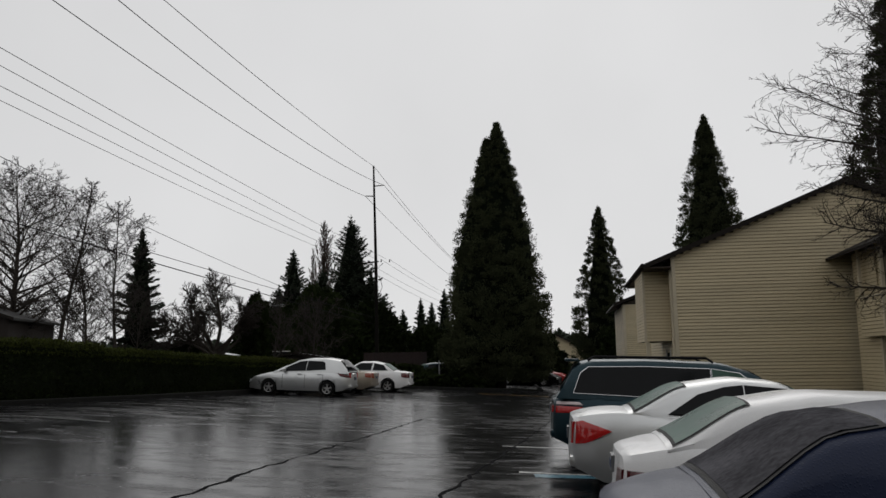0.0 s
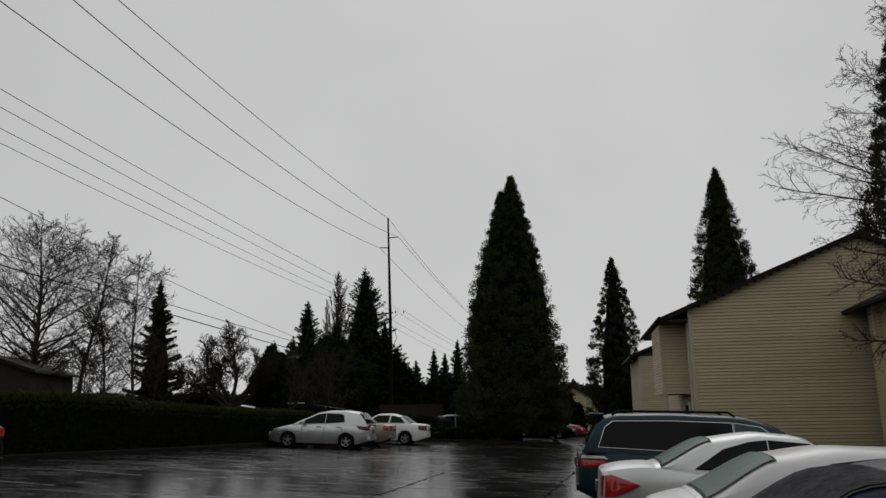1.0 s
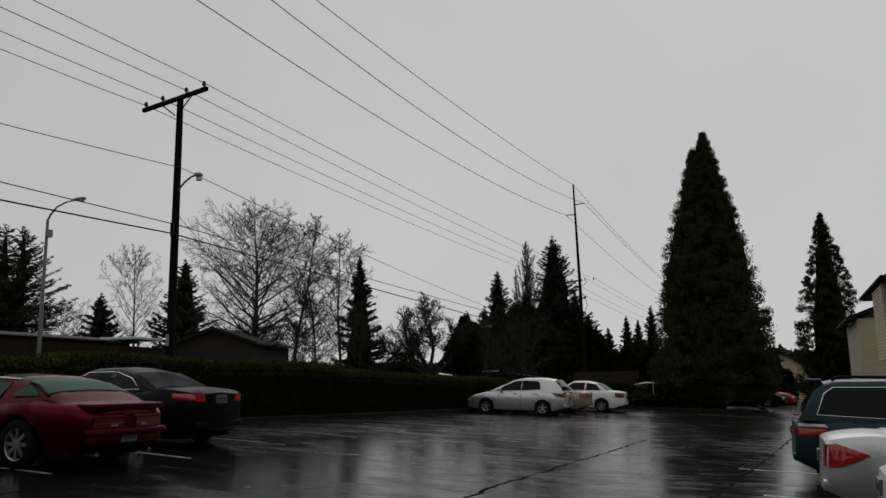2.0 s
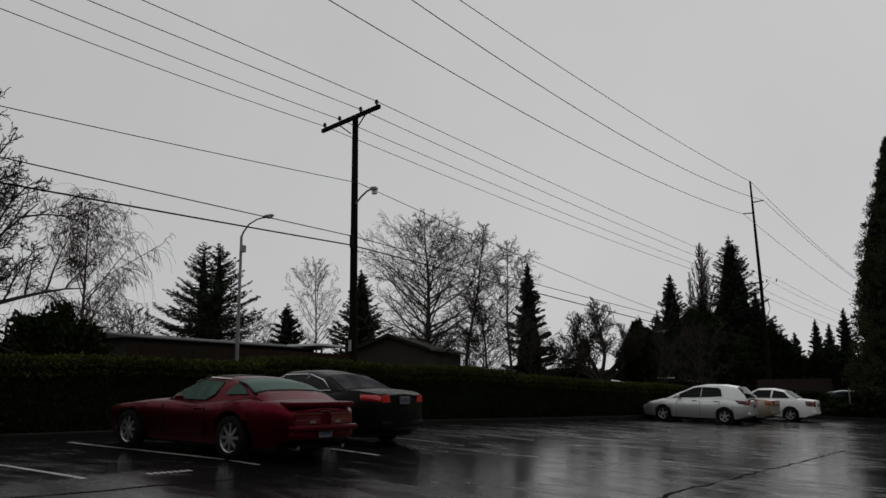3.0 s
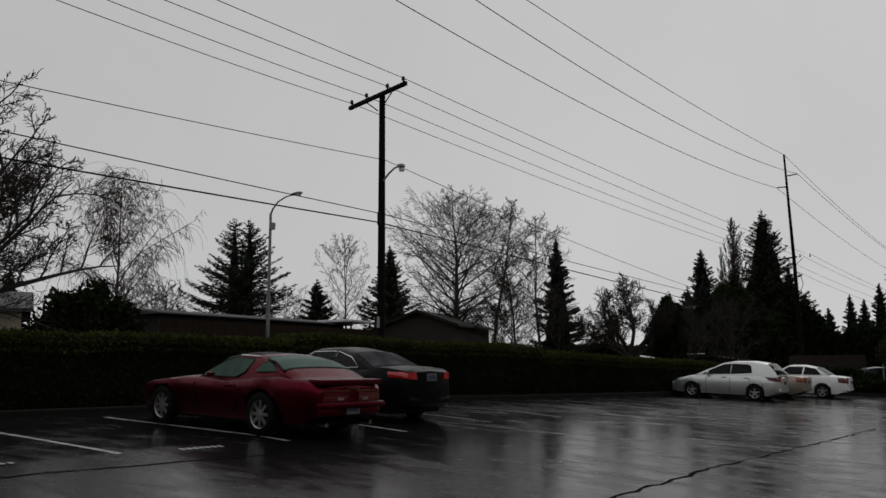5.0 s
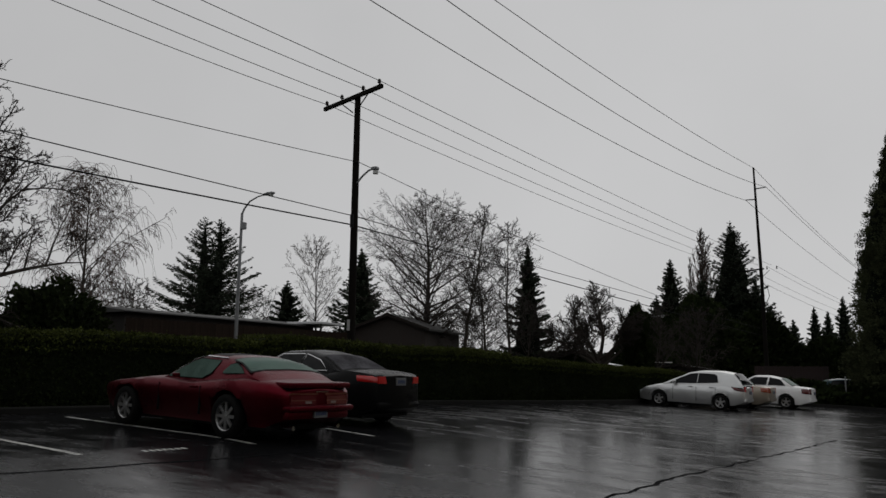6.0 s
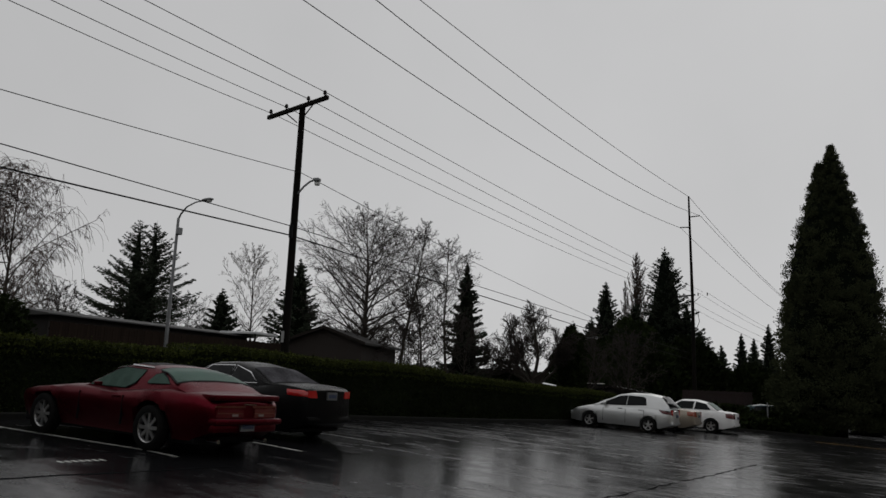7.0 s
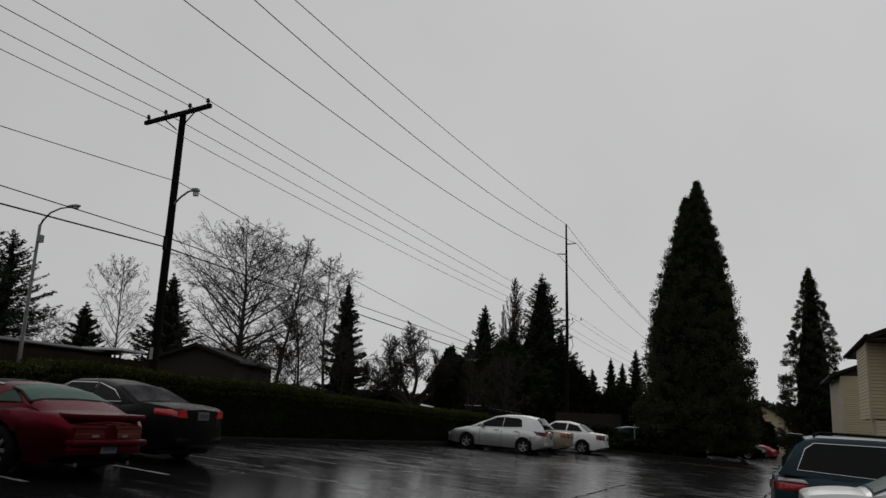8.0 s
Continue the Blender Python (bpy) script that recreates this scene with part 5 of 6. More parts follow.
def car(m, L, W, deck, roof, belt_w, roof_w, wheels, label, paint, glass=None, wheel_r=0.32, sill=0.2, windows=(), shield=None, rear=None,
        tail=(), side_tail=(), plate=0.75, rim="five", roof_paint=None, chrome_line=False, name="car", spoiler=None, rails=False, handles=(), rear_curve=0.12,
        lamps=True, door_lines=(), trim_w=0.014, crease=0.52, tuck=0.91, roof_panel=None, mirror=1.0, glass_w=0.905):
    """A car with its rear at the origin, nose towards +x. deck: (s, z) of bonnet, waist and boot; roof: (s, z) of the cabin's top from the rear glass's foot to the windscreen's foot."""
    glass = glass or CAR_GLASS
    root = thing(name, m, label, "car")
    zt, zr = curve(deck), curve(roof)
    zmax = max(z for _, z in roof)
    s_a, s_b = roof[0][0], roof[-1][0]
    arch = wheel_r + 0.06

    def half(s):
        f = min(1.0, s / 0.75)
        k = min(1.0, (L - s) / 0.95)
        return W / 2 * (1 - 0.13 * (1 - f) ** 2) * (1 - 0.2 * (1 - k) ** 2)

    def low(s):
        z = sill + 0.16 * max(0, 1 - s / 0.35) + 0.05 * max(0, 1 - (L - s) / 0.4)
        for c in wheels:
            dx = abs(s - c)
            if dx < arch:
                z = max(z, wheel_r + math.sqrt(arch * arch - dx * dx) * 0.98)
        return z

    stations = sorted({round(L * i / 44, 3) for i in range(45)} | {0.02, 0.05, 0.16, 0.24, round(L - 0.02, 3), round(L - 0.05, 3), round(L - 0.17, 3), round(L - 0.27, 3)} | {round(c + arch * k, 3) for c in wheels for k in (-1.001, -0.999, -0.9, -0.7, -0.45, -0.2, 0, 0.2, 0.45, 0.7, 0.9, 0.999, 1.001)})
    nsec = 15
    g = Geo()
    vs = []
    for s in stations:
        w, b, t = half(s), low(s), zt(s)
        e = 1.0
        if s < 0.32:
            e = 0.80 + 0.20 * math.sqrt(max(0, 1 - (1 - s / 0.32) ** 2))
        if s > L - 0.45:
            e = 0.74 + 0.26 * math.sqrt(max(0, 1 - (1 - (L - s) / 0.45) ** 2))
        mid = min(max(b + 0.02, crease), t - 0.12)
        tt = b + (t - b) * (0.55 + 0.45 * e)
        prof = [(tuck, b), ((1 + tuck) / 2 + 0.01, b + (mid - b) * 0.45), (1.0, mid), (0.995, mid + (tt - mid) * 0.45), (0.965, mid + (tt - mid) * 0.8), (0.90, tt - 0.012), (0.62, tt + 0.012), (0, tt + 0.03)]
        row = [(w * e * k, z) for k, z in prof]
        full = [(y, z) for y, z in row] + [(-y, z) for y, z in reversed(row[:-1])]
        for y, z in full:
            q = 1 - (abs(y) / (W / 2)) ** 2
            sx = s
            if s < 0.7:
                sx = s - rear_curve * q * (1 - s / 0.7) ** 2 + 0.06 * abs(z - 0.6) * (1 - s / 0.7) ** 2
            elif s > L - 0.7:
                sx = s + 0.14 * q * (1 - (L - s) / 0.7) ** 2
            vs.append((sx, y, z))
    n = len(stations)
    fs = [(i * nsec + k, i * nsec + k + 1, (i + 1) * nsec + k + 1, (i + 1) * nsec + k) for i in range(n - 1) for k in range(nsec - 1)]
    fs += [(i * nsec + nsec - 1, i * nsec, (i + 1) * nsec, (i + 1) * nsec + nsec - 1) for i in range(n - 1)]
    g.add(vs, fs)
    for row, sgn_x in ((0, -1), (n - 1, 1)):
        base_v = vs[row * nsec:(row + 1) * nsec]
        cols, pts = 12, []
        for k in range(8):
            (xa, ya, za), (xb, yb, zb) = base_v[k], base_v[nsec - 1 - k]
            for j in range(cols + 1):
                y = ya + (yb - ya) * j / cols
                q = 1 - (abs(y) / (W / 2)) ** 2
                x = (-rear_curve * q + 0.06 * abs(za - 0.6)) if sgn_x < 0 else L + 0.14 * q
                pts.append((x, y, za))
        g.add(pts, [(k * 13 + j, k * 13 + j + 1, (k + 1) * 13 + j + 1, (k + 1) * 13 + j) for k in range(7) for j in range(cols)])
    body = part("body", g, paint, root, smooth=True)

    def side_y(s, z):
        t0 = zt(s)
        k = (z - t0) / max(0.05, zmax - t0)
        return belt_w / 2 + (roof_w - belt_w) / 2 * max(0, min(1.05, k)) ** 1.2

    g, cs = Geo(), [s_a + (s_b - s_a) * i / 30 for i in range(31)]
    vs = []
    for s in cs:
        t, z = zt(s) - 0.03, max(zr(s), zt(s) - 0.02)
        row = [(side_y(s, t + 0.03), t), (side_y(s, t + (z - t) * 0.5), t + (z - t) * 0.5), (side_y(s, z - 0.07), max(t, z - 0.07)), (side_y(s, z) * 0.94, z - 0.015), (side_y(s, z) * 0.7, z + 0.015), (0, z + 0.03)]
        vs += [(s, y, zz) for y, zz in row] + [(s, -y, zz) for y, zz in reversed(row[:-1])]
    fs = [(i * 11 + k, i * 11 + k + 1, (i + 1) * 11 + k + 1, (i + 1) * 11 + k) for i in range(30) for k in range(10)]
    g.add(vs, fs)
    cabin = part("cabin", g, roof_paint or paint, body, smooth=True)

    def top_patch(nm, s0, s1, inset, lift, mtl, parent, label=""):
        """A pane that follows the cabin's slope between s0 and s1."""
        g, rows, cols = Geo(), 8, 10
        pts = []
        for i in range(rows + 1):
            s = s0 + (s1 - s0) * i / rows
            ds = 0.02
            slope = Vector((-(zr(s + ds) - zr(s - ds)), 0, 2 * ds)).normalized() * lift
            for j in range(cols + 1):
                v = -1 + 2 * j / cols
                z = zr(s)
                y = v * (side_y(s, z) * inset)
                k = abs(v) * inset
                drop = 0.03 - 0.0214 * k if k < 0.7 else 0.015 - 0.125 * (k - 0.7)
                pts.append((s + slope.x, y, z + drop + slope.z))
        g.add(pts, [(i * 11 + j, i * 11 + j + 1, (i + 1) * 11 + j + 1, (i + 1) * 11 + j) for i in range(rows) for j in range(cols)])
        return part(nm, g, mtl, parent, label, smooth=True)

    if rear:
        top_patch("rear_window_seal", rear[0] - 0.03, rear[1] + 0.03, glass_w + 0.045, 0.007, BLACK_TRIM, cabin)
        top_patch("rear_window", rear[0], rear[1], glass_w, 0.012, glass if not isinstance(glass, tuple) else glass[0], cabin, "rain-misted rear window")
    if shield:
        top_patch("windscreen", shield[0], shield[1], 0.92, 0.01, DARK_GLASS if isinstance(glass, tuple) else glass, cabin, "rain-misted windscreen")
    if roof_panel:
        top_patch("roof_panel", roof_panel[0], roof_panel[1], 0.84, 0.006, BLACK_TRIM, cabin, "dark lift-out roof panels")
    for poly, mtl in windows:
        for sgn in (1, -1):
            c = Vector((sum(p[0] for p in poly) / len(poly), 0, sum(p[1] for p in poly) / len(poly)))
            big = [(p[0] + math.copysign(trim_w, p[0] - c.x), p[1] + math.copysign(trim_w, p[1] - c.z)) for p in poly]
            for nm, pl, off, mt in (("window_trim", big, 0.006, CHROME if chrome_line else BLACK_TRIM), ("side_window", poly, 0.013, mtl)):
                g = Geo()
                pts = [(s, sgn * (side_y(s, z) + off), z) for s, z in pl]
                mid = (c.x, sgn * (side_y(c.x, c.z) + off), c.z)
                k = len(pts)
                g.add(pts + [mid], [(i, (i + 1) % k, k) for i in range(k)])
                part(nm, g, mt, cabin)
    def body_y(s, z):
        """Half width of the shell at s and z."""
        s = max(0.0, s)
        w, b, t = half(s), low(s), zt(s)
        e = 1.0
        if s < 0.32:
            e = 0.80 + 0.20 * math.sqrt(max(0, 1 - (1 - s / 0.32) ** 2))
        mid = min(max(b + 0.02, crease), t - 0.12)
        tt = b + (t - b) * (0.55 + 0.45 * e)
        keys = [(b, tuck), (b + (mid - b) * 0.45, (1 + tuck) / 2 + 0.01), (mid, 1.0), (mid + (tt - mid) * 0.45, 0.995), (mid + (tt - mid) * 0.8, 0.965), (tt - 0.012, 0.90), (tt + 0.012, 0.62)]
        for (za, ka), (zb, kb) in zip(keys, keys[1:]):
            if z <= zb:
                return w * e * (ka + (kb - ka) * max(0, (z - za) / max(1e-4, zb - za)))
        return w * e * 0.6

    for poly, mtl in side_tail:
        for sgn in (1, -1):
            c = Vector((sum(p[0] for p in poly) / len(poly), sum(p[1] for p in poly) / len(poly)))
            edge_pts = [Vector(poly[i]).lerp(Vector(poly[(i + 1) % len(poly)]), k / 4) for i in range(len(poly)) for k in range(4)]
            k = len(edge_pts)
            pts = []
            for f, off in ((1.04, -0.01), (1.0, 0.022), (0.66, 0.03), (0.33, 0.032)):
                for p in edge_pts:
                    q = c.lerp(p, f)
                    x = q.x + (0.06 * abs(q.y - 0.6) - rear_curve * (1 - (body_y(q.x, q.y) / (W / 2)) ** 2)) * (1 - min(1, max(0, q.x) / 0.7)) ** 2
                    pts.append((x, sgn * (body_y(q.x, q.y) + off), q.y))
            pts.append((c.x, sgn * (body_y(c.x, c.y) + 0.033), c.y))
            g = Geo().add(pts, [(r * k + i, r * k + (i + 1) % k, (r + 1) * k + (i + 1) % k, (r + 1) * k + i) for r in range(3) for i in range(k)] + [(3 * k + i, 3 * k + (i + 1) % k, 4 * k) for i in range(k)])
            part("tail_light", g, mtl, body, smooth=True)
    for poly, mtl in tail:
        for sgn in (1, -1):
            edge = W / 2 * 0.87 * 0.8
            pts = [Vector((-rear_curve * (1 - (min(y, edge) / (W / 2)) ** 2) + 0.05 * abs(z - 0.6) - 0.018, sgn * min(y, edge), z)) for y, z in poly]
            part("tail_light", Geo().extrude(pts, (0.07, 0, 0)), mtl, body)
    if plate:
        x = -rear_curve + 0.05 * abs(plate - 0.6) - 0.012
        p = part("number_plate", Geo().bevel_box(x - 0.012, -0.15, plate - 0.075, x + 0.03, 0.15, plate + 0.075, 0.004), PLATE, body)
        for k in range(6):
            part("plate_bar", Geo().box(x - 0.017, -0.115 + k * 0.04, plate - 0.035, x - 0.0125, -0.09 + k * 0.04, plate + 0.035), PLATE_BAR, p)
    part("rear_bumper", Geo().bevel_box(-rear_curve * 0.86, -W * 0.36, 0.36, 0.2, W * 0.36, 0.5, 0.05), paint, body, smooth=True)
    part("underbody", Geo().bevel_box(0.25, -W * 0.4, 0.17, L - 0.25, W * 0.4, 0.42, 0.04), BLACK_TRIM, body)
    if lamps:
        for sgn in (1, -1):
            part("headlight", Geo().bevel_box(L - 0.4, sgn * W * 0.29 - 0.15, zt(L - 0.1) - 0.2, L + 0.05, sgn * W * 0.29 + 0.13, zt(L - 0.1) - 0.05, 0.04), HEADLIGHT, body, smooth=True)
    for sgn in (1, -1):
        sm = s_b - 0.55
        part("door_mirror", Geo().bevel_box(sm - 0.05 * mirror, sgn * (belt_w / 2 + 0.11) - 0.1 * mirror, zt(sm) + 0.02, sm + 0.09 * mirror, sgn * (belt_w / 2 + 0.11) + 0.1 * mirror, zt(sm) + 0.02 + 0.13 * mirror, 0.035 * mirror), paint, body, smooth=True)
        for hs, hz in handles:
            part("door_handle", Geo().bevel_box(hs - 0.1, sgn * half(hs) * 0.985 - 0.02, hz - 0.015, hs + 0.1, sgn * half(hs) * 0.985 + 0.025, hz + 0.02, 0.01), CHROME if chrome_line else paint, body, smooth=True)
        for ds in door_lines:
            part("door_gap", Geo().box(ds - 0.005, sgn * half(ds) * 0.97 - 0.01, sill + 0.12, ds + 0.005, sgn * half(ds) + 0.003, zt(ds) - 0.1), BLACK_TRIM, body)
        if rails:
            s0, s1 = rails
            part("roof_rail", Geo().tube([(s0, sgn * roof_w * 0.43, zr(s0) + 0.01), (s0 + 0.12, sgn * roof_w * 0.43, zr(s0) + 0.085), (s1 - 0.12, sgn * roof_w * 0.43, zr(s1) + 0.085), (s1, sgn * roof_w * 0.43, zr(s1) + 0.01)], 0.022, 6), BLACK_TRIM, body)
    if spoiler:
        ss, sz, sw = spoiler
        part("spoiler", Geo().bevel_box(ss - 0.16, -sw / 2, sz - 0.02, ss + 0.1, sw / 2, sz + 0.03, 0.02), paint, body, smooth=True)
    r = wheel_r
    tyre = Geo().lathe([(r * 0.66, -0.09), (r * 0.93, -0.105), (r, -0.075), (r, 0.075), (r * 0.93, 0.105), (r * 0.66, 0.09)], 32)
    rimg = Geo().lathe([(r * 0.68, -0.085), (r * 0.62, -0.07), (r * 0.6, -0.02), (r * 0.6, 0.07)], 28)
    ns = {"five": 5, "seven": 7, "slots": 8}[rim]
    for k in range(ns):
        t = Matrix.Rotation(2 * math.pi * k / ns, 4, "Y")
        rimg.box(-r * (0.10 if ns < 8 else 0.075), -0.075, r * 0.1, r * (0.10 if ns < 8 else 0.075), -0.045, r * 0.64, t)
    rimg.lathe([(0.001, -0.085), (r * 0.17, -0.08), (r * 0.2, -0.04)], 16)
    hub = Geo().lathe([(0.001, -0.03), (r * 0.62, -0.03), (r * 0.62, 0.06)], 24)
    tm, rm, hm = tyre.mesh("tyre", TYRE, True), rimg.mesh("rim", ALLOY, False), hub.mesh("brake_disc", BLACK_TRIM)
    for c in wheels:
        for sgn in (1, -1):
            wheel = new("wheel")
            wheel.parent = root
            wheel.matrix_local = pose(c, sgn * (W / 2 - 0.11), r) @ (Matrix() if sgn < 0 else Matrix.Rotation(math.pi, 4, "Z"))
            for nm, me in (("tyre", tm), ("rim", rm), ("brake_disc", hm)):
                ob = new(nm, me)
                ob.parent = wheel
    return root


G, D = CAR_GLASS, DARK_GLASS
# silver hatchback by the hedge
car(on_lot(-3.26, 35.6, 171.2), 4.37, 1.77, [(0, 0.98), (0.5, 1.0), (3.0, 0.97), (3.5, 0.92), (4.1, 0.78), (4.37, 0.62)],
    [(-0.04, 1.0), (0.1, 1.24), (0.36, 1.50), (0.95, 1.575), (1.7, 1.56), (2.2, 1.47), (2.7, 1.25), (3.3, 0.98)], 1.62, 1.24, (0.86, 3.46),
    "silver compact hatchback parked nose to the hedge", SILVER, glass=(D,), windows=(([(0.98, 1.12), (1.04, 1.38), (1.16, 1.44), (1.78, 1.45), (1.82, 1.05)], D), ([(1.87, 1.05), (1.83, 1.45), (2.16, 1.41), (2.6, 1.22), (3.02, 1.0)], D)),
    shield=(2.35, 3.2), rear=(0.02, 0.34), side_tail=(([(0.0, 0.78), (0.0, 1.0), (0.5, 1.02), (0.3, 0.84)], TAIL_DARK),), tail=(([(0.5, 0.78), (0.72, 0.78), (0.74, 1.0), (0.56, 1.0)], TAIL_RED),),
    handles=((1.2, 0.9), (2.1, 0.9)), door_lines=(1.06, 1.86, 2.85), wheel_r=0.31)
# champagne sedan
car(on_lot(-2.6, 38.6, 171.2), 4.6, 1.78, [(0, 0.98), (0.9, 1.0), (3.2, 0.95), (4.0, 0.86), (4.6, 0.65)],
    [(0.75, 0.98), (1.35, 1.36), (1.9, 1.45), (2.5, 1.43), (3.4, 0.97)], 1.58, 1.15, (1.0, 3.65), "champagne sedan between two pale cars", GOLD, windows=(([(1.3, 1.04), (1.55, 1.34), (2.5, 1.36), (3.1, 1.02)], D),),
    shield=(2.6, 3.3), rear=(0.85, 1.32), tail=(([(0.4, 0.72), (0.78, 0.72), (0.78, 0.95), (0.5, 0.95)], TAIL_ORANGE),), side_tail=(([(0, 0.74), (0, 0.95), (0.25, 0.93), (0.22, 0.76)], TAIL_ORANGE),))
# white sedan
car(on_lot(-1.05, 41.3, 171.2), 4.38, 1.74, [(0, 0.98), (0.8, 1.02), (3.0, 0.95), (3.8, 0.86), (4.38, 0.65)],
    [(0.6, 1.0), (1.2, 1.36), (1.8, 1.46), (2.4, 1.44), (3.25, 0.97)], 1.55, 1.12, (0.95, 3.46), "white sedan parked nose to the hedge", WHITE,
    windows=(([(1.0, 1.06), (1.25, 1.3), (1.7, 1.38), (1.75, 1.05)], D), ([(1.85, 1.05), (1.8, 1.38), (2.4, 1.36), (2.95, 1.03)], D)), shield=(2.5, 3.15), rear=(0.7, 1.17),
    tail=(([(0.5, 0.7), (0.74, 0.7), (0.75, 0.95), (0.55, 0.95)], TAIL_DARK),), side_tail=(([(0, 0.7), (0, 0.95), (0.3, 0.93), (0.27, 0.74)], TAIL_DARK),), door_lines=(1.8, 2.9), wheel_r=0.31)
# dark red classic coupe
coupe = car(on_lot(-7.25, 11.16, 171), 5.0, 1.89, [(0, 0.85), (0.3, 0.94), (0.8, 0.98), (1.4, 0.94), (2.1, 0.88), (2.9, 0.91), (3.4, 0.90), (4.3, 0.81), (4.8, 0.74), (5.0, 0.62)],
    [(0.36, 0.93), (0.7, 1.08), (1.1, 1.23), (1.5, 1.305), (2.0, 1.325), (2.32, 1.28), (2.75, 1.06), (3.02, 0.90)], 1.66, 1.22, (1.13, 3.98), "dark red classic coupe with a low rear spoiler", RED, glass=G,
    windows=(([(1.92, 0.93), (1.72, 1.02), (1.64, 1.15), (1.62, 1.23), (2.16, 1.25), (2.34, 1.2), (2.62, 1.05), (2.84, 0.93)], G), ([(0.86, 1.05), (1.0, 1.13), (1.18, 1.2), (1.32, 1.17), (1.42, 1.06), (1.4, 1.03)], G)), shield=(2.38, 2.95), rear=(0.74, 1.3), rim="slots", wheel_r=0.35, sill=0.22,
    tail=(([(0.12, 0.60), (0.64, 0.60), (0.62, 0.73), (0.12, 0.73)], TAIL_DARK), ([(0.08, 0.75), (0.66, 0.75), (0.64, 0.775), (0.08, 0.775)], TAIL_AMBER), ([(0.12, 0.655), (0.62, 0.655), (0.62, 0.672), (0.12, 0.672)], TAIL_AMBER), ([(0.22, 0.615), (0.34, 0.615), (0.34, 0.65), (0.22, 0.65)], TAIL_SMOKED)),
    plate=0.46, crease=0.64, tuck=0.84, roof_panel=(1.62, 2.22), mirror=0.6, glass_w=0.985, lamps=False, handles=((1.98, 0.78),), door_lines=(1.8, 2.95), rear_curve=0.1, trim_w=0.012)
part("tail_lip", Geo().bevel_box(-0.08, -0.7, 0.85, 0.24, 0.7, 0.945, 0.03), RED, coupe, "low moulded tail lip", smooth=True)
part("bumper_cap", Geo().bevel_box(-0.17, -0.72, 0.49, 0.12, 0.72, 0.585, 0.045), RED, coupe, smooth=True)
for sgn in (1, -1):
    part("tailpipe", Geo().tube([(0.5, sgn * 0.5, 0.24), (-0.03, sgn * 0.5, 0.23)], 0.035, 8), CHROME, coupe)
    part("roof_drip_rail", Geo().tube([(1.5, sgn * 0.625, 1.275), (2.05, sgn * 0.62, 1.3), (2.34, sgn * 0.65, 1.24), (2.75, sgn * 0.74, 1.02), (2.92, sgn * 0.79, 0.91)], 0.014, 6), CHROME, coupe)
for k in range(7):
    part("badge_letter", Geo().box(-0.115, -0.14 + k * 0.04, 0.79, -0.105, -0.115 + k * 0.04, 0.81), CHROME, coupe)
# black sedan
car(on_lot(-7.75, 14.55, 171), 4.8, 1.82, [(0, 1.06), (0.6, 1.1), (1.2, 1.03), (3.2, 0.98), (4.1, 0.9), (4.8, 0.66)],
    [(0.72, 1.07), (1.5, 1.38), (2.1, 1.47), (2.7, 1.44), (3.65, 0.97)], 1.64, 1.2, (1.03, 3.80), "black sedan parked nose to the hedge", BLACK, glass=WET_GLASS, chrome_line=True, trim_w=0.014,
    windows=(([(1.2, 1.09), (1.5, 1.28), (1.95, 1.4), (2.0, 1.06)], D), ([(2.08, 1.06), (2.03, 1.4), (2.68, 1.38), (3.3, 1.03)], D)), shield=(2.8, 3.55), rear=(0.82, 1.46),
    tail=(([(0.42, 0.86), (0.8, 0.86), (0.8, 1.0), (0.46, 1.0)], TAIL_RED),), side_tail=(([(0.0, 0.88), (0.0, 1.0), (0.34, 1.01), (0.3, 0.9)], TAIL_RED),), plate=0.9, door_lines=(2.04, 3.2))
# dark teal minivan
van = car(on_lot(2.87, 16.3, -8.8), 5.1, 1.95, [(0, 1.08), (3.6, 1.06), (4.1, 1.0), (4.8, 0.84), (5.1, 0.66)],
    [(0.0, 1.08), (0.1, 1.3), (0.33, 1.66), (0.6, 1.72), (1.6, 1.75), (2.8, 1.73), (3.3, 1.6), (4.15, 1.02)], 1.78, 1.42, (0.98, 3.98), "dark teal minivan with tinted windows and roof rails", TEAL, glass=D, chrome_line=True, trim_w=0.009,
    windows=(([(0.3, 1.16), (0.42, 1.5), (0.56, 1.61), (1.55, 1.64), (2.62, 1.63), (2.64, 1.13), (1.5, 1.13)], D), ([(2.67, 1.13), (2.65, 1.63), (3.1, 1.57), (3.75, 1.1)], G)),
    shield=(3.3, 4.05), rear=(0.08, 0.3), rails=(0.55, 2.7), wheel_r=0.33, plate=0.85,
    side_tail=(([(0.03, 0.80), (0.03, 0.92), (0.46, 0.92), (0.40, 0.82)], TAIL_RED), ([(0.03, 0.945), (0.04, 1.0), (0.4, 1.0), (0.46, 0.945)], TAIL_CLEAR)),
    tail=(([(0.5, 0.80), (0.67, 0.80), (0.67, 0.92), (0.5, 0.92)], TAIL_RED),), door_lines=(1.58, 2.65), spoiler=(0.3, 1.72, 1.3))
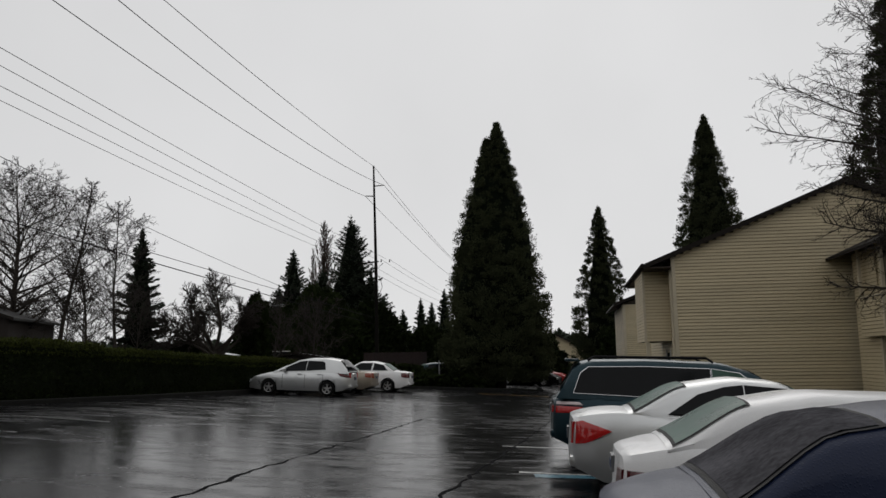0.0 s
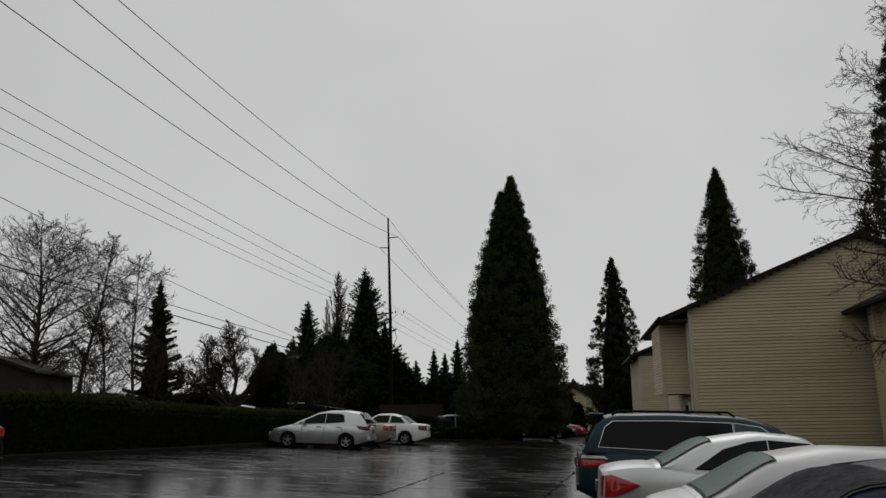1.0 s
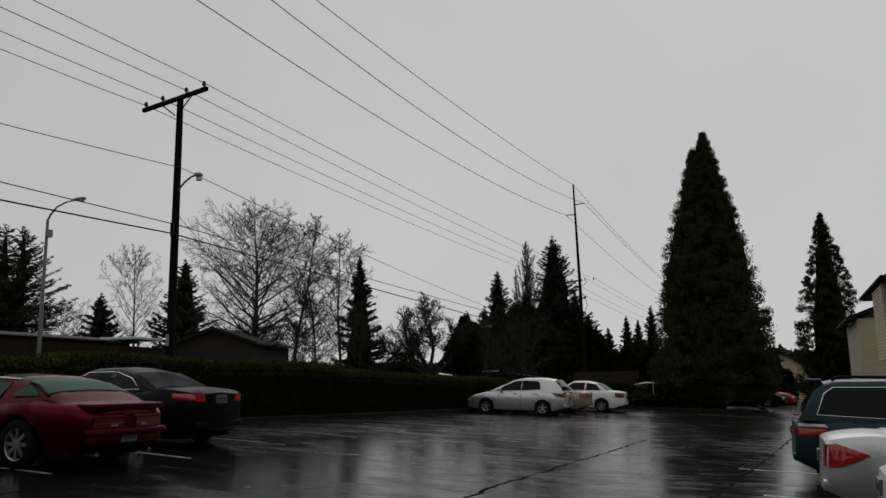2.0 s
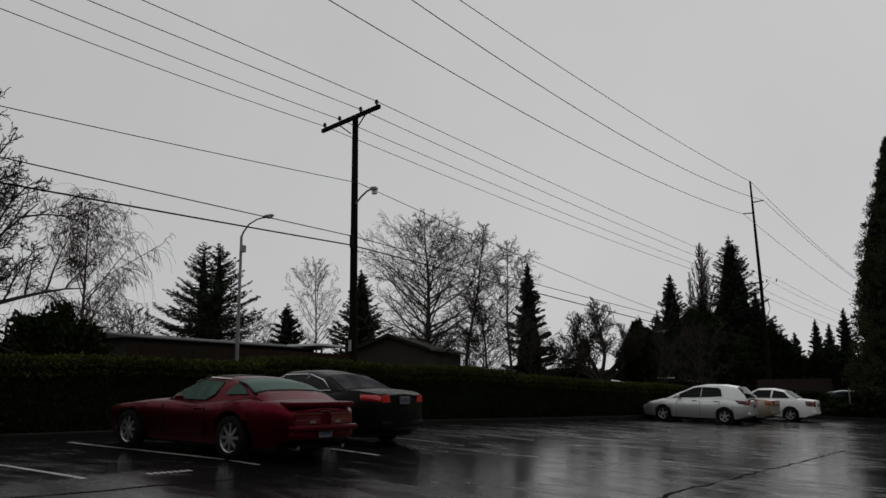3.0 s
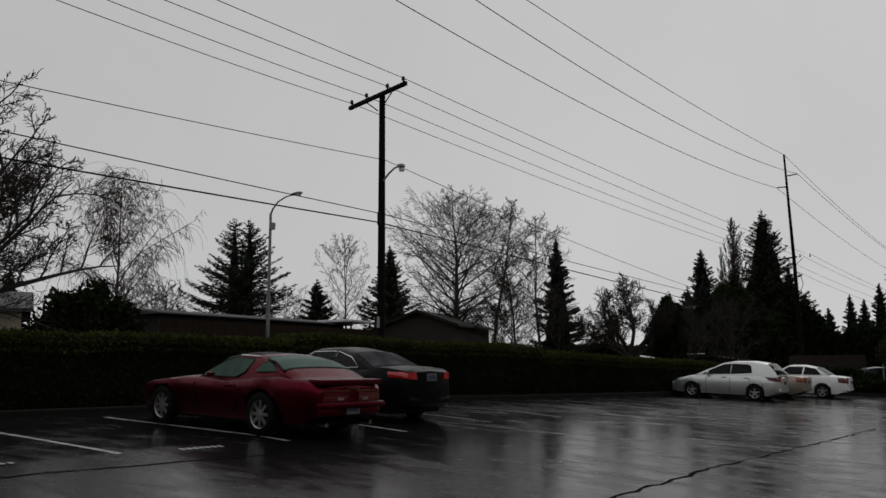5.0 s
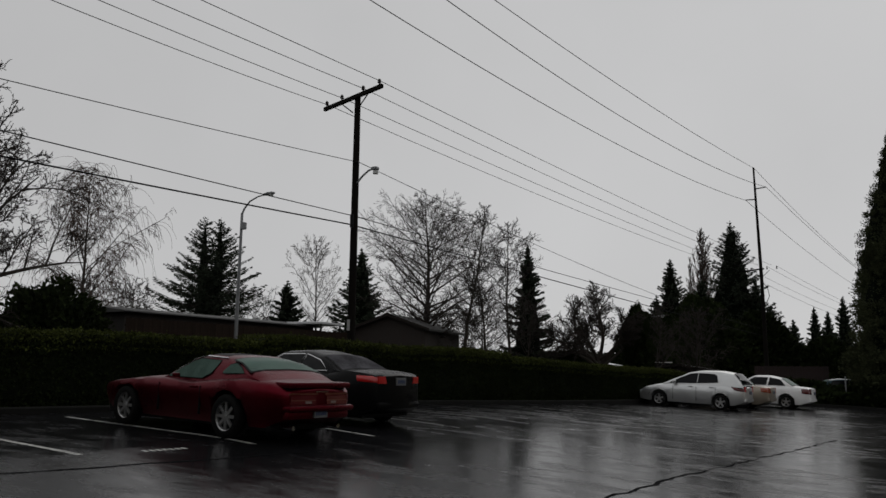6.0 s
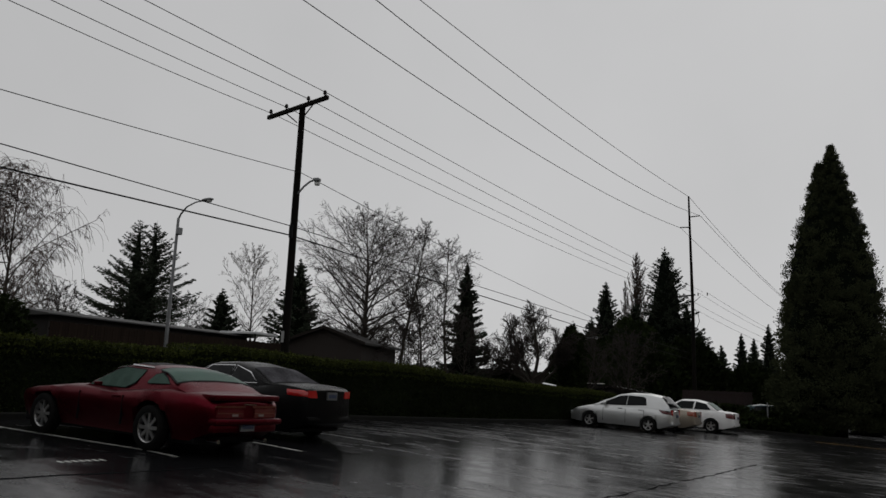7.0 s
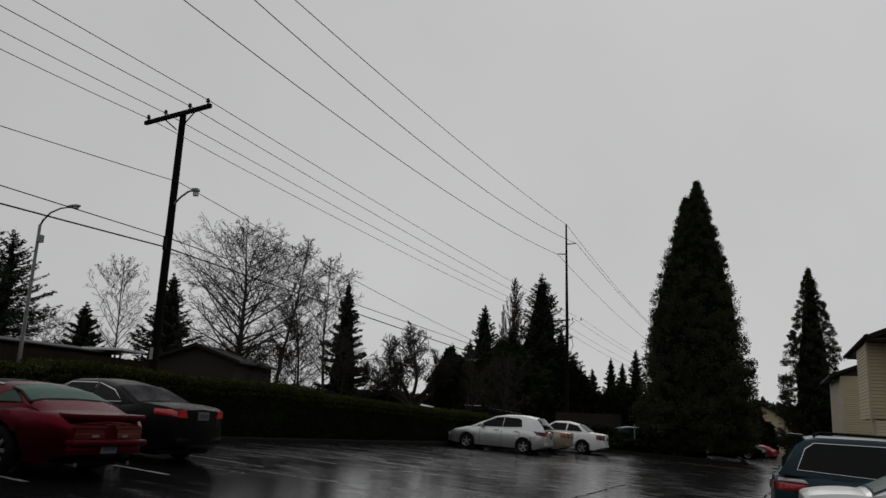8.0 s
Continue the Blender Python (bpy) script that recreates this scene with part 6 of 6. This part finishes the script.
# silver sedan
silver_sedan = car(on_lot(2.6, 12.4, -8.8), 4.77, 1.8, [(0, 1.03), (0.5, 1.08), (1.2, 1.03), (3.3, 0.95), (4.1, 0.87), (4.77, 0.62)],
    [(0.62, 1.07), (1.3, 1.42), (1.95, 1.52), (2.5, 1.49), (3.5, 0.95)], 1.62, 1.14, (0.95, 3.8), "silver sedan beaded with rain beside the minivan", SILVER, glass=G,
    windows=(([(1.12, 1.08), (1.5, 1.31), (1.8, 1.41), (2.03, 1.44), (2.05, 1.06)], D), ([(2.09, 1.06), (2.07, 1.44), (2.55, 1.41), (3.2, 1.03)], D)), shield=(2.62, 3.4), rear=(0.72, 1.33),
    side_tail=(([(0.02, 0.66), (0.02, 0.93), (0.08, 0.95), (0.42, 0.84), (0.12, 0.68)], TAIL_RED),), tail=(([(0.56, 0.66), (0.64, 0.66), (0.64, 0.93), (0.52, 0.93)], TAIL_RED),), door_lines=(2.05, 3.1), handles=((2.3, 0.88),), wheel_r=0.32)
ring = Geo()
ring.lathe([(0.085, -0.002), (0.085, 0.006), (0.095, 0.006), (0.095, -0.002)], 24, pose(1.0, -0.897, 0.72))
part("fuel_flap", ring, BLACK_TRIM, silver_sedan, "round fuel flap gap")
# white coupe
car(on_lot(2.53, 9.2, -8.8), 4.7, 1.8, [(0, 0.92), (0.4, 0.99), (1.2, 1.0), (3.2, 0.95), (4.0, 0.87), (4.7, 0.62)],
    [(0.3, 0.98), (1.0, 1.36), (1.6, 1.46), (2.4, 1.46), (3.45, 0.95)], 1.6, 1.12, (0.95, 3.7), "white coupe beaded with rain between two sedans", WHITE, glass=G,
    windows=(([(1.0, 1.04), (1.2, 1.2), (1.5, 1.33), (1.9, 1.39), (2.5, 1.38), (3.15, 1.02)], G),), shield=(2.62, 3.35), rear=(0.38, 1.0),
    side_tail=(([(0.02, 0.62), (0.02, 0.76), (0.34, 0.77), (0.36, 0.66)], TAIL_DARK),), tail=(([(0.4, 0.62), (0.62, 0.62), (0.62, 0.76), (0.44, 0.76)], TAIL_DARK),), door_lines=(1.6, 3.05))
# navy sedan
car(on_lot(1.76, 5.95, -8.8), 4.7, 1.8, [(0, 0.98), (0.5, 1.06), (1.2, 1.02), (3.2, 0.95), (4.0, 0.87), (4.7, 0.62)],
    [(0.4, 1.05), (0.95, 1.4), (1.5, 1.5), (2.4, 1.49), (3.45, 0.95)], 1.6, 1.15, (0.95, 3.7), "navy blue sedan covered in raindrops", NAVY, glass=WET_GLASS,
    windows=(([(1.4, 1.06), (1.75, 1.3), (2.0, 1.36), (2.02, 1.03)], D), ([(2.1, 1.03), (2.06, 1.36), (2.55, 1.34), (3.1, 1.0)], D)), shield=(2.62, 3.35), rear=(0.46, 1.15),
    side_tail=(([(0.0, 0.72), (0.0, 0.95), (0.3, 0.93), (0.32, 0.78)], TAIL_RED),), door_lines=(2.05, 3.05))
# cars beyond the island
SIMPLE = dict(L=4.5, W=1.75, deck=[(0, 0.95), (0.9, 1.0), (3.2, 0.95), (4.0, 0.86), (4.5, 0.65)], roof=[(0.7, 0.97), (1.35, 1.34), (1.9, 1.43), (2.5, 1.41), (3.35, 0.96)], belt_w=1.56, roof_w=1.12, wheels=(0.95, 3.6),
              windows=(([(1.3, 1.04), (1.55, 1.31), (2.45, 1.34), (3.05, 1.02)], D),), shield=(2.6, 3.25), rear=(0.8, 1.32), side_tail=(([(0, 0.74), (0, 0.93), (0.3, 0.92), (0.25, 0.76)], TAIL_RED),))
car(on_lot(5.6, 62.0, -20), label="bright red car parked far down the drive", paint=FAR_RED, **SIMPLE)
car(on_lot(4.4, 58.0, -20), label="dark car parked beside the red one", paint=BLACK, **SIMPLE)
car(on_lot(-1.9, 50.6, 8), label="dark car parked behind the island shrubs", paint=TEAL, **SIMPLE)
